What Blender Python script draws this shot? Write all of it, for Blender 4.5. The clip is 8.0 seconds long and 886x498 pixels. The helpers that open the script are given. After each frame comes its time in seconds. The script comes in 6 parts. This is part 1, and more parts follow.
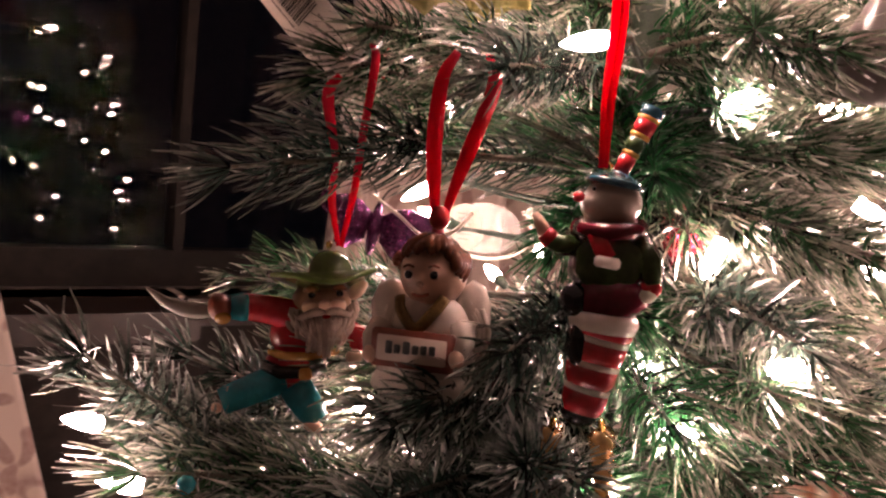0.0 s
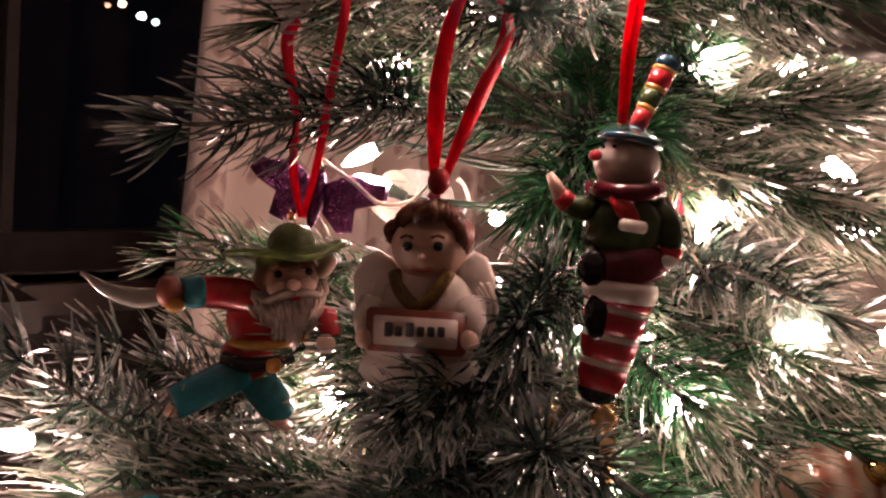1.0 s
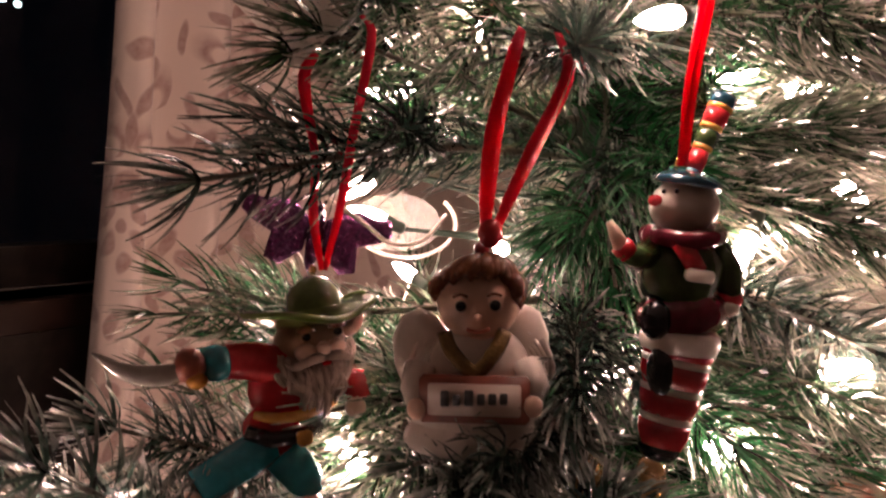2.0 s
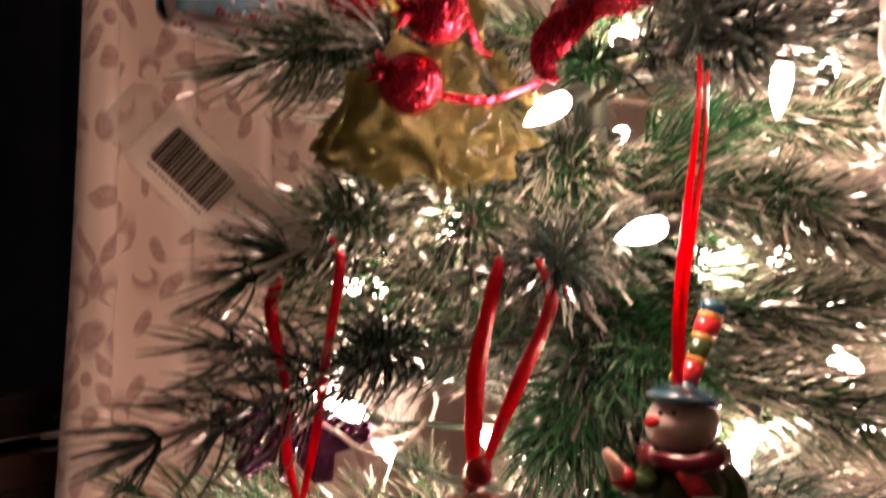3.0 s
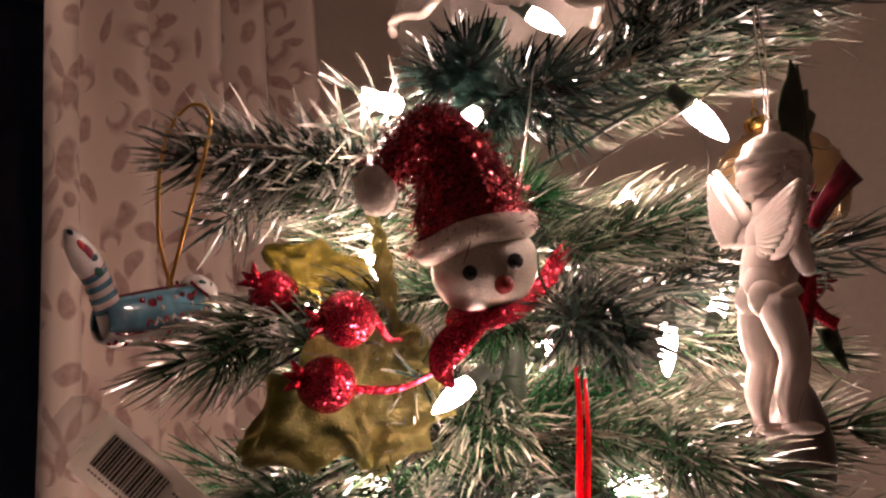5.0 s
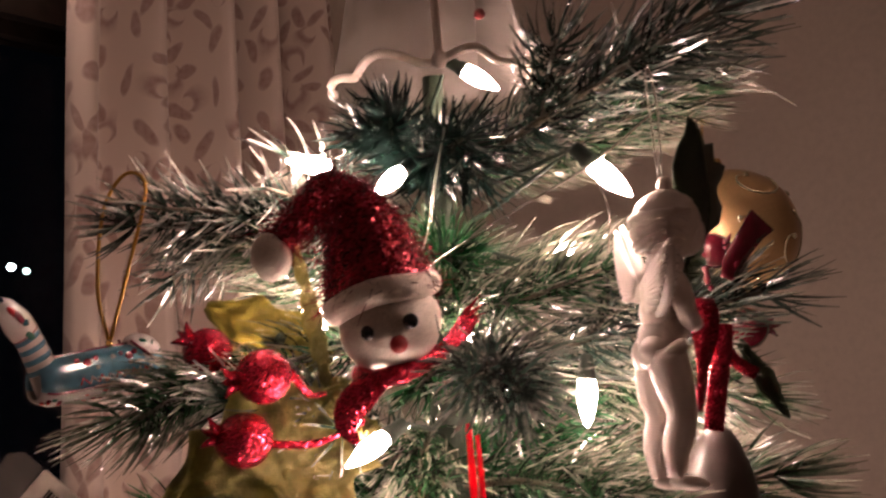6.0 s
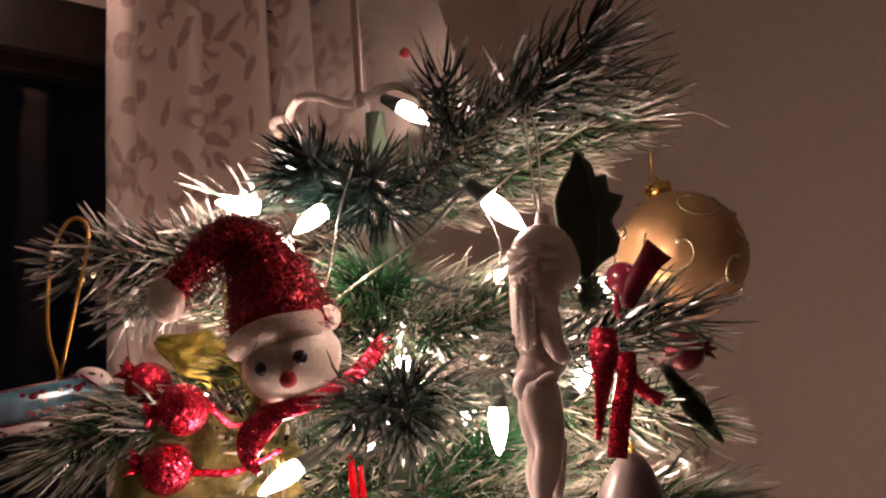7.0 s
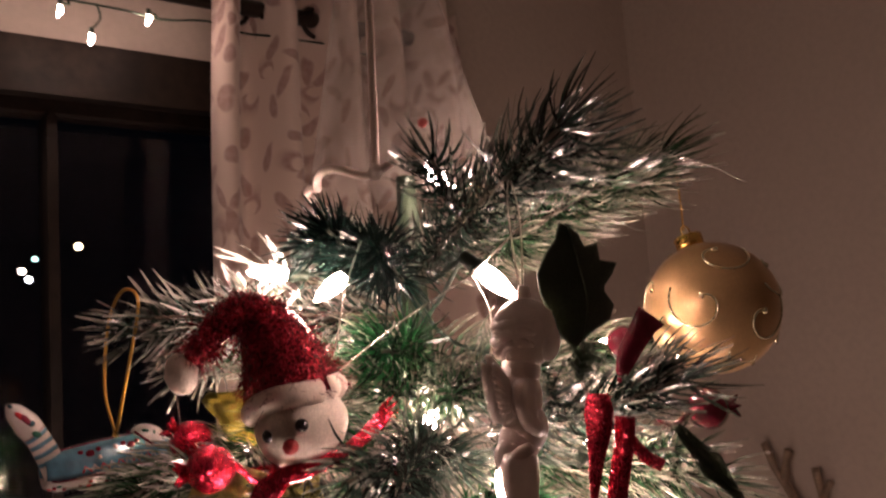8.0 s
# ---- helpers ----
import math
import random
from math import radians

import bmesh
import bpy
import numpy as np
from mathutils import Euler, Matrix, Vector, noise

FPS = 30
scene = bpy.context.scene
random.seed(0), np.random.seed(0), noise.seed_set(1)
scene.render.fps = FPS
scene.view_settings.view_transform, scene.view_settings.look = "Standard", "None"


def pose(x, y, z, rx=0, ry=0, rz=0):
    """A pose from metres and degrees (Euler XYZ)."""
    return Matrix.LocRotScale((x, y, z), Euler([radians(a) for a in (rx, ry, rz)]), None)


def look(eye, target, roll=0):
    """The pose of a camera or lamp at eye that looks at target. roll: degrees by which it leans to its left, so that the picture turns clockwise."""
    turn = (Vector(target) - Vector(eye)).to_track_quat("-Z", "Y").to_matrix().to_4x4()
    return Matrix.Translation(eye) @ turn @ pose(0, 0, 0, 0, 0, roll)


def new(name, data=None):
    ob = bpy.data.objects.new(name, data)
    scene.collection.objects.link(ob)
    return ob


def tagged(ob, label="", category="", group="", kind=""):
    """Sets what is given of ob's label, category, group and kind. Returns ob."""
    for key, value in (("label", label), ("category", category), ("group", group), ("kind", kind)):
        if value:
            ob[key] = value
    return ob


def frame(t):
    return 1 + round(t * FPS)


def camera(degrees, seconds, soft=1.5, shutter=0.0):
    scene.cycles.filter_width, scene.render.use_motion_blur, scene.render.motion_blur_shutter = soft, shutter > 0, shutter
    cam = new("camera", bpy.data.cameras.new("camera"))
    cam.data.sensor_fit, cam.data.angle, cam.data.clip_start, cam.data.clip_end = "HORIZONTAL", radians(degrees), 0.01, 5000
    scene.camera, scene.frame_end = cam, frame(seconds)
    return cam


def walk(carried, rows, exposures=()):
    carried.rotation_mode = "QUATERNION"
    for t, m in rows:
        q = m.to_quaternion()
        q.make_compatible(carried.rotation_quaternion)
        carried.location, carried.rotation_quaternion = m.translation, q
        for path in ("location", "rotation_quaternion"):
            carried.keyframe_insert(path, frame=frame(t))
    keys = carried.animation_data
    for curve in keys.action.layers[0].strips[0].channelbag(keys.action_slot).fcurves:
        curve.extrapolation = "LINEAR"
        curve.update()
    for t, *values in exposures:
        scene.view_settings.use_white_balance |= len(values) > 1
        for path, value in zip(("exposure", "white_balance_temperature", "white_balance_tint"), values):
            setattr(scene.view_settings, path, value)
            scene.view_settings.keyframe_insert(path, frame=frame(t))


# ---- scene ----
cam = camera(53.0, 8.0, soft=2.2, shutter=0.5)
PATH = [
    (0, (0.028, 0.014, 1.544), (0.006, 1.998, 1.293), 6.0),
    (0.5, (-0.008, 0.032, 1.536), (0.189, 2.004, 1.271), 6.1),
    (1, (-0.038, 0.058, 1.53), (0.363, 1.999, 1.265), 5.9),
    (1.2, (-0.045, 0.067, 1.527), (0.402, 2.0, 1.271), 5.4),
    (2.3, (-0.094, 0.111, 1.556), (0.602, 1.964, 1.27), 4.9),
    (2.5, (-0.095, 0.117, 1.562), (0.618, 1.972, 1.344), 4.4),
    (3, (-0.082, 0.123, 1.589), (0.613, 1.996, 1.506), 1.8),
    (3.5, (-0.084, 0.116, 1.624), (0.683, 1.964, 1.622), 0.3),
    (4, (-0.079, 0.112, 1.64), (0.692, 1.957, 1.696), -0.7),
    (4.5, (-0.073, 0.102, 1.647), (0.673, 1.954, 1.756), -1.4),
    (4.7, (-0.073, 0.096, 1.654), (0.677, 1.948, 1.752), -1.7),
    (5.8, (-0.037, 0.065, 1.665), (0.615, 1.948, 1.828), -2.5),
    (6, (-0.023, 0.058, 1.668), (0.594, 1.952, 1.843), -2.8),
    (6.5, (0.013, 0.042, 1.672), (0.542, 1.961, 1.868), -3.4),
    (7, (0.043, 0.026, 1.673), (0.468, 1.969, 1.878), -3.8),
    (7.5, (0.069, 0.014, 1.678), (0.346, 1.983, 1.894), -4.1),
    (8, (0.096, 0.001, 1.689), (0.221, 1.98, 1.95), -4.3),
]
walk(cam, [(t, look(eye, target, roll)) for t, eye, target, roll in PATH],
     [(0, 0.88, 6650, 19), (1.2, 0.78, 6650, 19), (2.5, 0.80, 6800, 16), (3.5, 0.86, 7450, 16), (4.5, 0.63, 6550, 10), (6, 0.62, 6600, 11), (8, 0.57, 6550, 12)])


# ---- light: night outside, the tree's lamps inside, some of them unseen and added ----
BULB_GLOW = 150.0
world = bpy.data.worlds.new("night")
world.use_nodes = True
world.node_tree.nodes["Background"].inputs[0].default_value = (0.02, 0.024, 0.04, 1)
world.node_tree.nodes["Background"].inputs[1].default_value = 0.02
scene.world = world

# ---- materials ----


def nodes_of(name):
    m = bpy.data.materials.new(name)
    m.use_nodes = True
    nt = m.node_tree
    return m, nt, nt.nodes["Principled BSDF"]


def see_through(nt, b, color_socket, share):
    """Lets part of the light come through a thin sheet from behind."""
    tl = nt.nodes.new("ShaderNodeBsdfTranslucent")
    nt.links.new(color_socket, tl.inputs[0])
    mx = nt.nodes.new("ShaderNodeMixShader")
    mx.inputs[0].default_value = share
    nt.links.new(b.outputs[0], mx.inputs[1])
    nt.links.new(tl.outputs[0], mx.inputs[2])
    nt.links.new(mx.outputs[0], nt.nodes["Material Output"].inputs[0])


def mat(name, color, rough=0.5, metal=0.0, grain=400.0, vary=0.25, bump=0.15, coat=0.0, trans=0.0, sub=0.0, blotch=60.0, thin=0.0):
    """A plain painted, moulded or woven surface: two scales of tone and a fine relief."""
    m, nt, b = nodes_of(name)
    tc = nt.nodes.new("ShaderNodeTexCoord")
    n1 = nt.nodes.new("ShaderNodeTexNoise")
    n1.inputs["Scale"].default_value, n1.inputs["Detail"].default_value = grain, 3
    n2 = nt.nodes.new("ShaderNodeTexNoise")
    n2.inputs["Scale"].default_value, n2.inputs["Detail"].default_value = blotch, 2
    mul = nt.nodes.new("ShaderNodeMath")
    mul.operation = "MULTIPLY"
    nt.links.new(tc.outputs["Object"], n1.inputs["Vector"])
    nt.links.new(tc.outputs["Object"], n2.inputs["Vector"])
    nt.links.new(n1.outputs["Fac"], mul.inputs[0])
    nt.links.new(n2.outputs["Fac"], mul.inputs[1])
    ramp = nt.nodes.new("ShaderNodeValToRGB")
    c = Vector(color)
    lo, hi = c * (1 - vary), c * (1 + vary * 0.8)
    ramp.color_ramp.elements[0].position, ramp.color_ramp.elements[0].color = 0.12, (*lo, 1)
    ramp.color_ramp.elements[1].position, ramp.color_ramp.elements[1].color = 0.4, (*[min(v, 0.95) for v in hi], 1)
    nt.links.new(mul.outputs[0], ramp.inputs[0])
    nt.links.new(ramp.outputs[0], b.inputs["Base Color"])
    b.inputs["Roughness"].default_value, b.inputs["Metallic"].default_value = rough, metal
    b.inputs["Coat Weight"].default_value, b.inputs["Coat Roughness"].default_value = coat, 0.08
    b.inputs["Transmission Weight"].default_value = trans
    b.inputs["Subsurface Weight"].default_value = sub
    b.inputs["Subsurface Scale"].default_value = 0.002
    if bump:
        bp = nt.nodes.new("ShaderNodeBump")
        bp.inputs["Strength"].default_value, bp.inputs["Distance"].default_value = bump, 0.0006
        nt.links.new(n1.outputs["Fac"], bp.inputs["Height"])
        nt.links.new(bp.outputs[0], b.inputs["Normal"])
    if thin:
        see_through(nt, b, ramp.outputs[0], thin)
    return m


def glitter(name, color, scale=1500.0, metal=0.75, rough=0.22, bright=3.0):
    """Glued glitter flakes: each cell has its own tilt and tone."""
    m, nt, b = nodes_of(name)
    tc = nt.nodes.new("ShaderNodeTexCoord")
    v = nt.nodes.new("ShaderNodeTexVoronoi")
    v.inputs["Scale"].default_value = scale
    nt.links.new(tc.outputs["Object"], v.inputs["Vector"])
    sep = nt.nodes.new("ShaderNodeSeparateColor")
    nt.links.new(v.outputs["Color"], sep.inputs[0])
    ramp = nt.nodes.new("ShaderNodeValToRGB")
    c = Vector(color)
    ramp.color_ramp.elements[0].position, ramp.color_ramp.elements[0].color = 0.0, (*(c * 0.35), 1)
    ramp.color_ramp.elements[1].position, ramp.color_ramp.elements[1].color = 1.0, (*[min(x * bright * 0.5 + 0.02, 0.95) for x in c], 1)
    nt.links.new(sep.outputs[0], ramp.inputs[0])
    nt.links.new(ramp.outputs[0], b.inputs["Base Color"])
    geo = nt.nodes.new("ShaderNodeNewGeometry")
    sub = nt.nodes.new("ShaderNodeVectorMath")
    sub.operation = "SUBTRACT"
    sub.inputs[1].default_value = (0.5, 0.5, 0.5)
    nt.links.new(v.outputs["Color"], sub.inputs[0])
    add = nt.nodes.new("ShaderNodeVectorMath")
    add.operation = "ADD"
    nt.links.new(sub.outputs[0], add.inputs[0])
    nt.links.new(geo.outputs["Normal"], add.inputs[1])
    nrm = nt.nodes.new("ShaderNodeVectorMath")
    nrm.operation = "NORMALIZE"
    nt.links.new(add.outputs[0], nrm.inputs[0])
    nt.links.new(nrm.outputs[0], b.inputs["Normal"])
    b.inputs["Metallic"].default_value, b.inputs["Roughness"].default_value = metal, rough
    return m


def lame(name, color):
    """Crumpled metallic cloth: fine weave, creases that each catch the light, some light through it."""
    m, nt, b = nodes_of(name)
    tc = nt.nodes.new("ShaderNodeTexCoord")
    vo = nt.nodes.new("ShaderNodeTexVoronoi")
    vo.inputs["Scale"].default_value = 900
    wv = nt.nodes.new("ShaderNodeTexNoise")
    wv.inputs["Scale"].default_value, wv.inputs["Detail"].default_value = 300, 7
    nt.links.new(tc.outputs["Object"], vo.inputs["Vector"])
    nt.links.new(tc.outputs["Object"], wv.inputs["Vector"])
    ramp = nt.nodes.new("ShaderNodeValToRGB")
    c = Vector(color)
    ramp.color_ramp.elements[0].position, ramp.color_ramp.elements[0].color = 0.3, (*(c * 0.45), 1)
    ramp.color_ramp.elements[1].position, ramp.color_ramp.elements[1].color = 0.7, (*(c * 1.15), 1)
    nt.links.new(wv.outputs["Fac"], ramp.inputs[0])
    nt.links.new(ramp.outputs[0], b.inputs["Base Color"])
    b1 = nt.nodes.new("ShaderNodeBump")
    b1.inputs["Strength"].default_value, b1.inputs["Distance"].default_value = 1.0, 0.003
    nt.links.new(wv.outputs["Fac"], b1.inputs["Height"])
    b2 = nt.nodes.new("ShaderNodeBump")
    b2.inputs["Strength"].default_value, b2.inputs["Distance"].default_value = 0.9, 0.0016
    nt.links.new(vo.outputs["Distance"], b2.inputs["Height"])
    nt.links.new(b1.outputs[0], b2.inputs["Normal"])
    nt.links.new(b2.outputs[0], b.inputs["Normal"])
    b.inputs["Metallic"].default_value, b.inputs["Roughness"].default_value = 0.6, 0.17
    thin = nt.nodes.new("ShaderNodeRGB")
    thin.outputs[0].default_value = (*[min(0.9, v * 1.6) for v in c], 1)
    see_through(nt, b, thin.outputs[0], 0.42)
    return m


def needle_mat(name, green, frost, start, amount, rough=0.27):
    """PVC needle strip: green at the root, sprayed frosty towards the tip, each strip a little different."""
    m, nt, b = nodes_of(name)
    uv = nt.nodes.new("ShaderNodeUVMap")
    sep = nt.nodes.new("ShaderNodeSeparateXYZ")
    nt.links.new(uv.outputs[0], sep.inputs[0])
    geo = nt.nodes.new("ShaderNodeNewGeometry")
    hue = nt.nodes.new("ShaderNodeValToRGB")
    g = Vector(green)
    hue.color_ramp.elements[0].color = (*(g * 0.5), 1)
    hue.color_ramp.elements[1].color = (*(g * 1.7), 1)
    nt.links.new(geo.outputs["Random Per Island"], hue.inputs[0])
    noi = nt.nodes.new("ShaderNodeTexNoise")
    noi.inputs["Scale"].default_value, noi.inputs["Detail"].default_value = 220, 3
    tc = nt.nodes.new("ShaderNodeTexCoord")
    nt.links.new(tc.outputs["Object"], noi.inputs["Vector"])
    a = nt.nodes.new("ShaderNodeMath")
    a.operation = "ADD"
    nt.links.new(sep.outputs[1], a.inputs[0])
    nt.links.new(noi.outputs["Fac"], a.inputs[1])
    r2 = nt.nodes.new("ShaderNodeMapRange")
    r2.inputs["From Min"].default_value, r2.inputs["From Max"].default_value = start, start + 0.55
    r2.inputs["To Max"].default_value = amount
    nt.links.new(a.outputs[0], r2.inputs["Value"])
    mix = nt.nodes.new("ShaderNodeMix")
    mix.data_type = "RGBA"
    mix.inputs[7].default_value = (*frost, 1)
    own = nt.nodes.new("ShaderNodeMapRange")
    own.inputs["To Min"].default_value, own.inputs["To Max"].default_value = 0.42, 1.5
    nt.links.new(geo.outputs["Random Per Island"], own.inputs["Value"])
    share = nt.nodes.new("ShaderNodeMath")
    share.operation, share.use_clamp = "MULTIPLY", True
    nt.links.new(r2.outputs[0], share.inputs[0])
    nt.links.new(own.outputs[0], share.inputs[1])
    nt.links.new(share.outputs[0], mix.inputs[0])
    nt.links.new(hue.outputs[0], mix.inputs[6])
    nt.links.new(mix.outputs[2], b.inputs["Base Color"])
    b.inputs["Roughness"].default_value = rough
    b.inputs["Specular IOR Level"].default_value = 1.0
    see_through(nt, b, mix.outputs[2], 0.22)
    bp = nt.nodes.new("ShaderNodeBump")
    bp.inputs["Strength"].default_value, bp.inputs["Distance"].default_value = 0.4, 0.0004
    nt.links.new(noi.outputs["Fac"], bp.inputs["Height"])
    nt.links.new(bp.outputs[0], b.inputs["Normal"])
    return m


def glow(name, color, strength):
    m = bpy.data.materials.new(name)
    m.use_nodes = True
    nt = m.node_tree
    nt.nodes.remove(nt.nodes["Principled BSDF"])
    e = nt.nodes.new("ShaderNodeEmission")
    e.inputs[0].default_value, e.inputs[1].default_value = (*color, 1), strength
    nt.links.new(e.outputs[0], nt.nodes["Material Output"].inputs[0])
    return m


def thin_glass(name, reflect=1.0, tint=(1, 1, 1)):
    m = bpy.data.materials.new(name)
    m.use_nodes = True
    nt = m.node_tree
    nt.nodes.remove(nt.nodes["Principled BSDF"])
    tr = nt.nodes.new("ShaderNodeBsdfTransparent")
    tr.inputs[0].default_value = (*tint, 1)
    gl = nt.nodes.new("ShaderNodeBsdfGlossy")
    gl.inputs["Roughness"].default_value = 0.0
    fr = nt.nodes.new("ShaderNodeFresnel")
    fr.inputs[0].default_value = 1.4
    mx = nt.nodes.new("ShaderNodeMixShader")
    nt.links.new(fr.outputs[0], mx.inputs[0])
    nt.links.new(tr.outputs[0], mx.inputs[1])
    nt.links.new(gl.outputs[0], mx.inputs[2])
    nt.links.new(mx.outputs[0], nt.nodes["Material Output"].inputs[0])
    return m


def sheer(name, color, cover):
    """Gauze: part open weave, part cloth."""
    m, nt, b = nodes_of(name)
    b.inputs["Base Color"].default_value = (*color, 1)
    b.inputs["Roughness"].default_value = 0.5
    tr = nt.nodes.new("ShaderNodeBsdfTransparent")
    noi = nt.nodes.new("ShaderNodeTexNoise")
    noi.inputs["Scale"].default_value, noi.inputs["Detail"].default_value = 70, 4
    tc = nt.nodes.new("ShaderNodeTexCoord")
    nt.links.new(tc.outputs["Object"], noi.inputs["Vector"])
    mr = nt.nodes.new("ShaderNodeMapRange")
    mr.inputs["From Min"].default_value, mr.inputs["From Max"].default_value = 0.3, 0.75
    mr.inputs["To Min"].default_value, mr.inputs["To Max"].default_value = cover * 0.6, min(1, cover * 1.6)
    nt.links.new(noi.outputs["Fac"], mr.inputs["Value"])
    mx = nt.nodes.new("ShaderNodeMixShader")
    nt.links.new(mr.outputs[0], mx.inputs[0])
    nt.links.new(tr.outputs[0], mx.inputs[1])
    nt.links.new(b.outputs[0], mx.inputs[2])
    nt.links.new(mx.outputs[0], nt.nodes["Material Output"].inputs[0])
    return m


def math_node(nt, op, a, b=None, c=None):
    n = nt.nodes.new("ShaderNodeMath")
    n.operation = op
    for i, v in enumerate((a, b, c)):
        if v is None:
            continue
        if isinstance(v, (int, float)):
            n.inputs[i].default_value = v
        else:
            nt.links.new(v, n.inputs[i])
    return n.outputs[0]


def damask(name, cloth, print_color):
    """Cream cloth with a printed mauve damask: rosettes in half drop, leaves and scrolls between them."""
    m, nt, b = nodes_of(name)
    uv = nt.nodes.new("ShaderNodeUVMap")
    warp = nt.nodes.new("ShaderNodeTexNoise")
    warp.inputs["Scale"].default_value, warp.inputs["Detail"].default_value = 12, 2
    nt.links.new(uv.outputs[0], warp.inputs["Vector"])
    sw = nt.nodes.new("ShaderNodeSeparateColor")
    nt.links.new(warp.outputs["Color"], sw.inputs[0])
    sp = nt.nodes.new("ShaderNodeSeparateXYZ")
    nt.links.new(uv.outputs[0], sp.inputs[0])
    M = lambda *a: math_node(nt, *a)
    u = M("MULTIPLY", M("ADD", sp.outputs[0], M("MULTIPLY", M("SUBTRACT", sw.outputs[0], 0.5), 0.045)), 0.8)
    v = M("MULTIPLY", M("ADD", sp.outputs[1], M("MULTIPLY", M("SUBTRACT", sw.outputs[1], 0.5), 0.045)), 0.8)

    # half-drop repeat, mirrored about the middle of each tile
    TU, TV = 0.19, 0.29
    col = M("FLOOR", M("DIVIDE", M("ADD", u, 9.0), TU))
    v2 = M("ADD", v, M("MULTIPLY", M("FRACT", M("MULTIPLY", col, 0.5)), TV))
    x = M("ABSOLUTE", M("MULTIPLY", M("SUBTRACT", M("FRACT", M("DIVIDE", M("ADD", u, 9.0), TU)), 0.5), TU))
    y = M("MULTIPLY", M("SUBTRACT", M("FRACT", M("DIVIDE", M("ADD", v2, 9.0), TV)), 0.5), TV)

    def fade(d, k):
        return M("MINIMUM", M("MAXIMUM", M("MULTIPLY", M("SUBTRACT", 1.0, d), k), 0.0), 1.0)

    def petal(cx, cy, rx, ry, lean=0.0):
        ca, sa = math.cos(radians(lean)), math.sin(radians(lean))
        px, py = M("SUBTRACT", x, cx), M("SUBTRACT", y, cy)
        a = M("DIVIDE", M("ADD", M("MULTIPLY", px, ca), M("MULTIPLY", py, sa)), rx)
        c = M("DIVIDE", M("SUBTRACT", M("MULTIPLY", py, ca), M("MULTIPLY", px, sa)), ry)
        return fade(M("ADD", M("MULTIPLY", a, a), M("MULTIPLY", c, c)), 2.0)

    def curl(cx, cy, r, w, lean):
        """A scroll: most of a ring that thins out where it opens."""
        px, py = M("SUBTRACT", x, cx), M("SUBTRACT", y, cy)
        far = M("SQRT", M("ADD", M("MULTIPLY", px, px), M("MULTIPLY", py, py)))
        open_side = M("ADD", M("MULTIPLY", px, math.cos(radians(lean)) / r), M("MULTIPLY", py, math.sin(radians(lean)) / r))
        thick = M("MULTIPLY", M("MAXIMUM", M("SUBTRACT", 0.75, open_side), 0.02), w)
        return fade(M("DIVIDE", M("ABSOLUTE", M("SUBTRACT", far, r)), thick), 1.2)

    # a palmette of leaves and scrolls round a bud, and a looser spray between the palmettes
    mask = petal(0, 0.010, 0.013, 0.018)
    for one in (petal(0, -0.020, 0.006, 0.008), petal(0.013, -0.012, 0.005, 0.013, 35), curl(0.026, 0.012, 0.012, 0.0050, 100), petal(0.032, 0.034, 0.007, 0.017, -50),
                petal(0.046, 0.016, 0.006, 0.015, -75), petal(0.034, -0.022, 0.007, 0.020, 62), curl(0.050, -0.014, 0.009, 0.0050, 200), petal(0.016, -0.038, 0.007, 0.018, 30),
                petal(0.0, -0.054, 0.010, 0.012), petal(0.038, -0.046, 0.008, 0.016, 48), curl(0.018, 0.048, 0.012, 0.0048, 300), petal(0.0, 0.060, 0.006, 0.018),
                petal(0.010, 0.088, 0.006, 0.020, -25), petal(0.028, 0.104, 0.007, 0.019, 20), curl(0.036, 0.078, 0.009, 0.0045, 30), petal(0.050, 0.096, 0.007, 0.017, -60),
                petal(0.066, 0.070, 0.006, 0.018, 40), petal(0.080, 0.050, 0.007, 0.015, -20), petal(0.075, 0.112, 0.009, 0.016, 15), curl(0.084, 0.088, 0.009, 0.0048, 250),
                petal(0.082, -0.004, 0.005, 0.018, 12), petal(0.068, -0.060, 0.007, 0.018, -45), curl(0.078, -0.084, 0.010, 0.0050, 60), petal(0.054, -0.092, 0.007, 0.017, 30),
                petal(0.026, -0.092, 0.006, 0.018, -40), petal(0.0, -0.104, 0.010, 0.015), petal(0.038, -0.122, 0.007, 0.016, 60), petal(0.074, -0.126, 0.009, 0.013), petal(0.0, 0.128, 0.014, 0.008)):
        mask = M("MAXIMUM", mask, one)
    worn = nt.nodes.new("ShaderNodeTexNoise")
    worn.inputs["Scale"].default_value, worn.inputs["Detail"].default_value = 120, 2
    nt.links.new(uv.outputs[0], worn.inputs["Vector"])
    mask = M("MULTIPLY", mask, M("ADD", 0.35, M("MULTIPLY", worn.outputs["Fac"], 0.8)))
    mix = nt.nodes.new("ShaderNodeMix")
    mix.data_type = "RGBA"
    mix.inputs[6].default_value, mix.inputs[7].default_value = (*cloth, 1), (*print_color, 1)
    nt.links.new(mask, mix.inputs[0])
    nt.links.new(mix.outputs[2], b.inputs["Base Color"])
    b.inputs["Roughness"].default_value = 0.75
    b.inputs["Sheen Weight"].default_value = 0.3
    weave = nt.nodes.new("ShaderNodeTexNoise")
    weave.inputs["Scale"].default_value = 900
    nt.links.new(uv.outputs[0], weave.inputs["Vector"])
    bp = nt.nodes.new("ShaderNodeBump")
    bp.inputs["Strength"].default_value, bp.inputs["Distance"].default_value = 0.3, 0.0005
    nt.links.new(weave.outputs["Fac"], bp.inputs["Height"])
    nt.links.new(bp.outputs[0], b.inputs["Normal"])
    return m


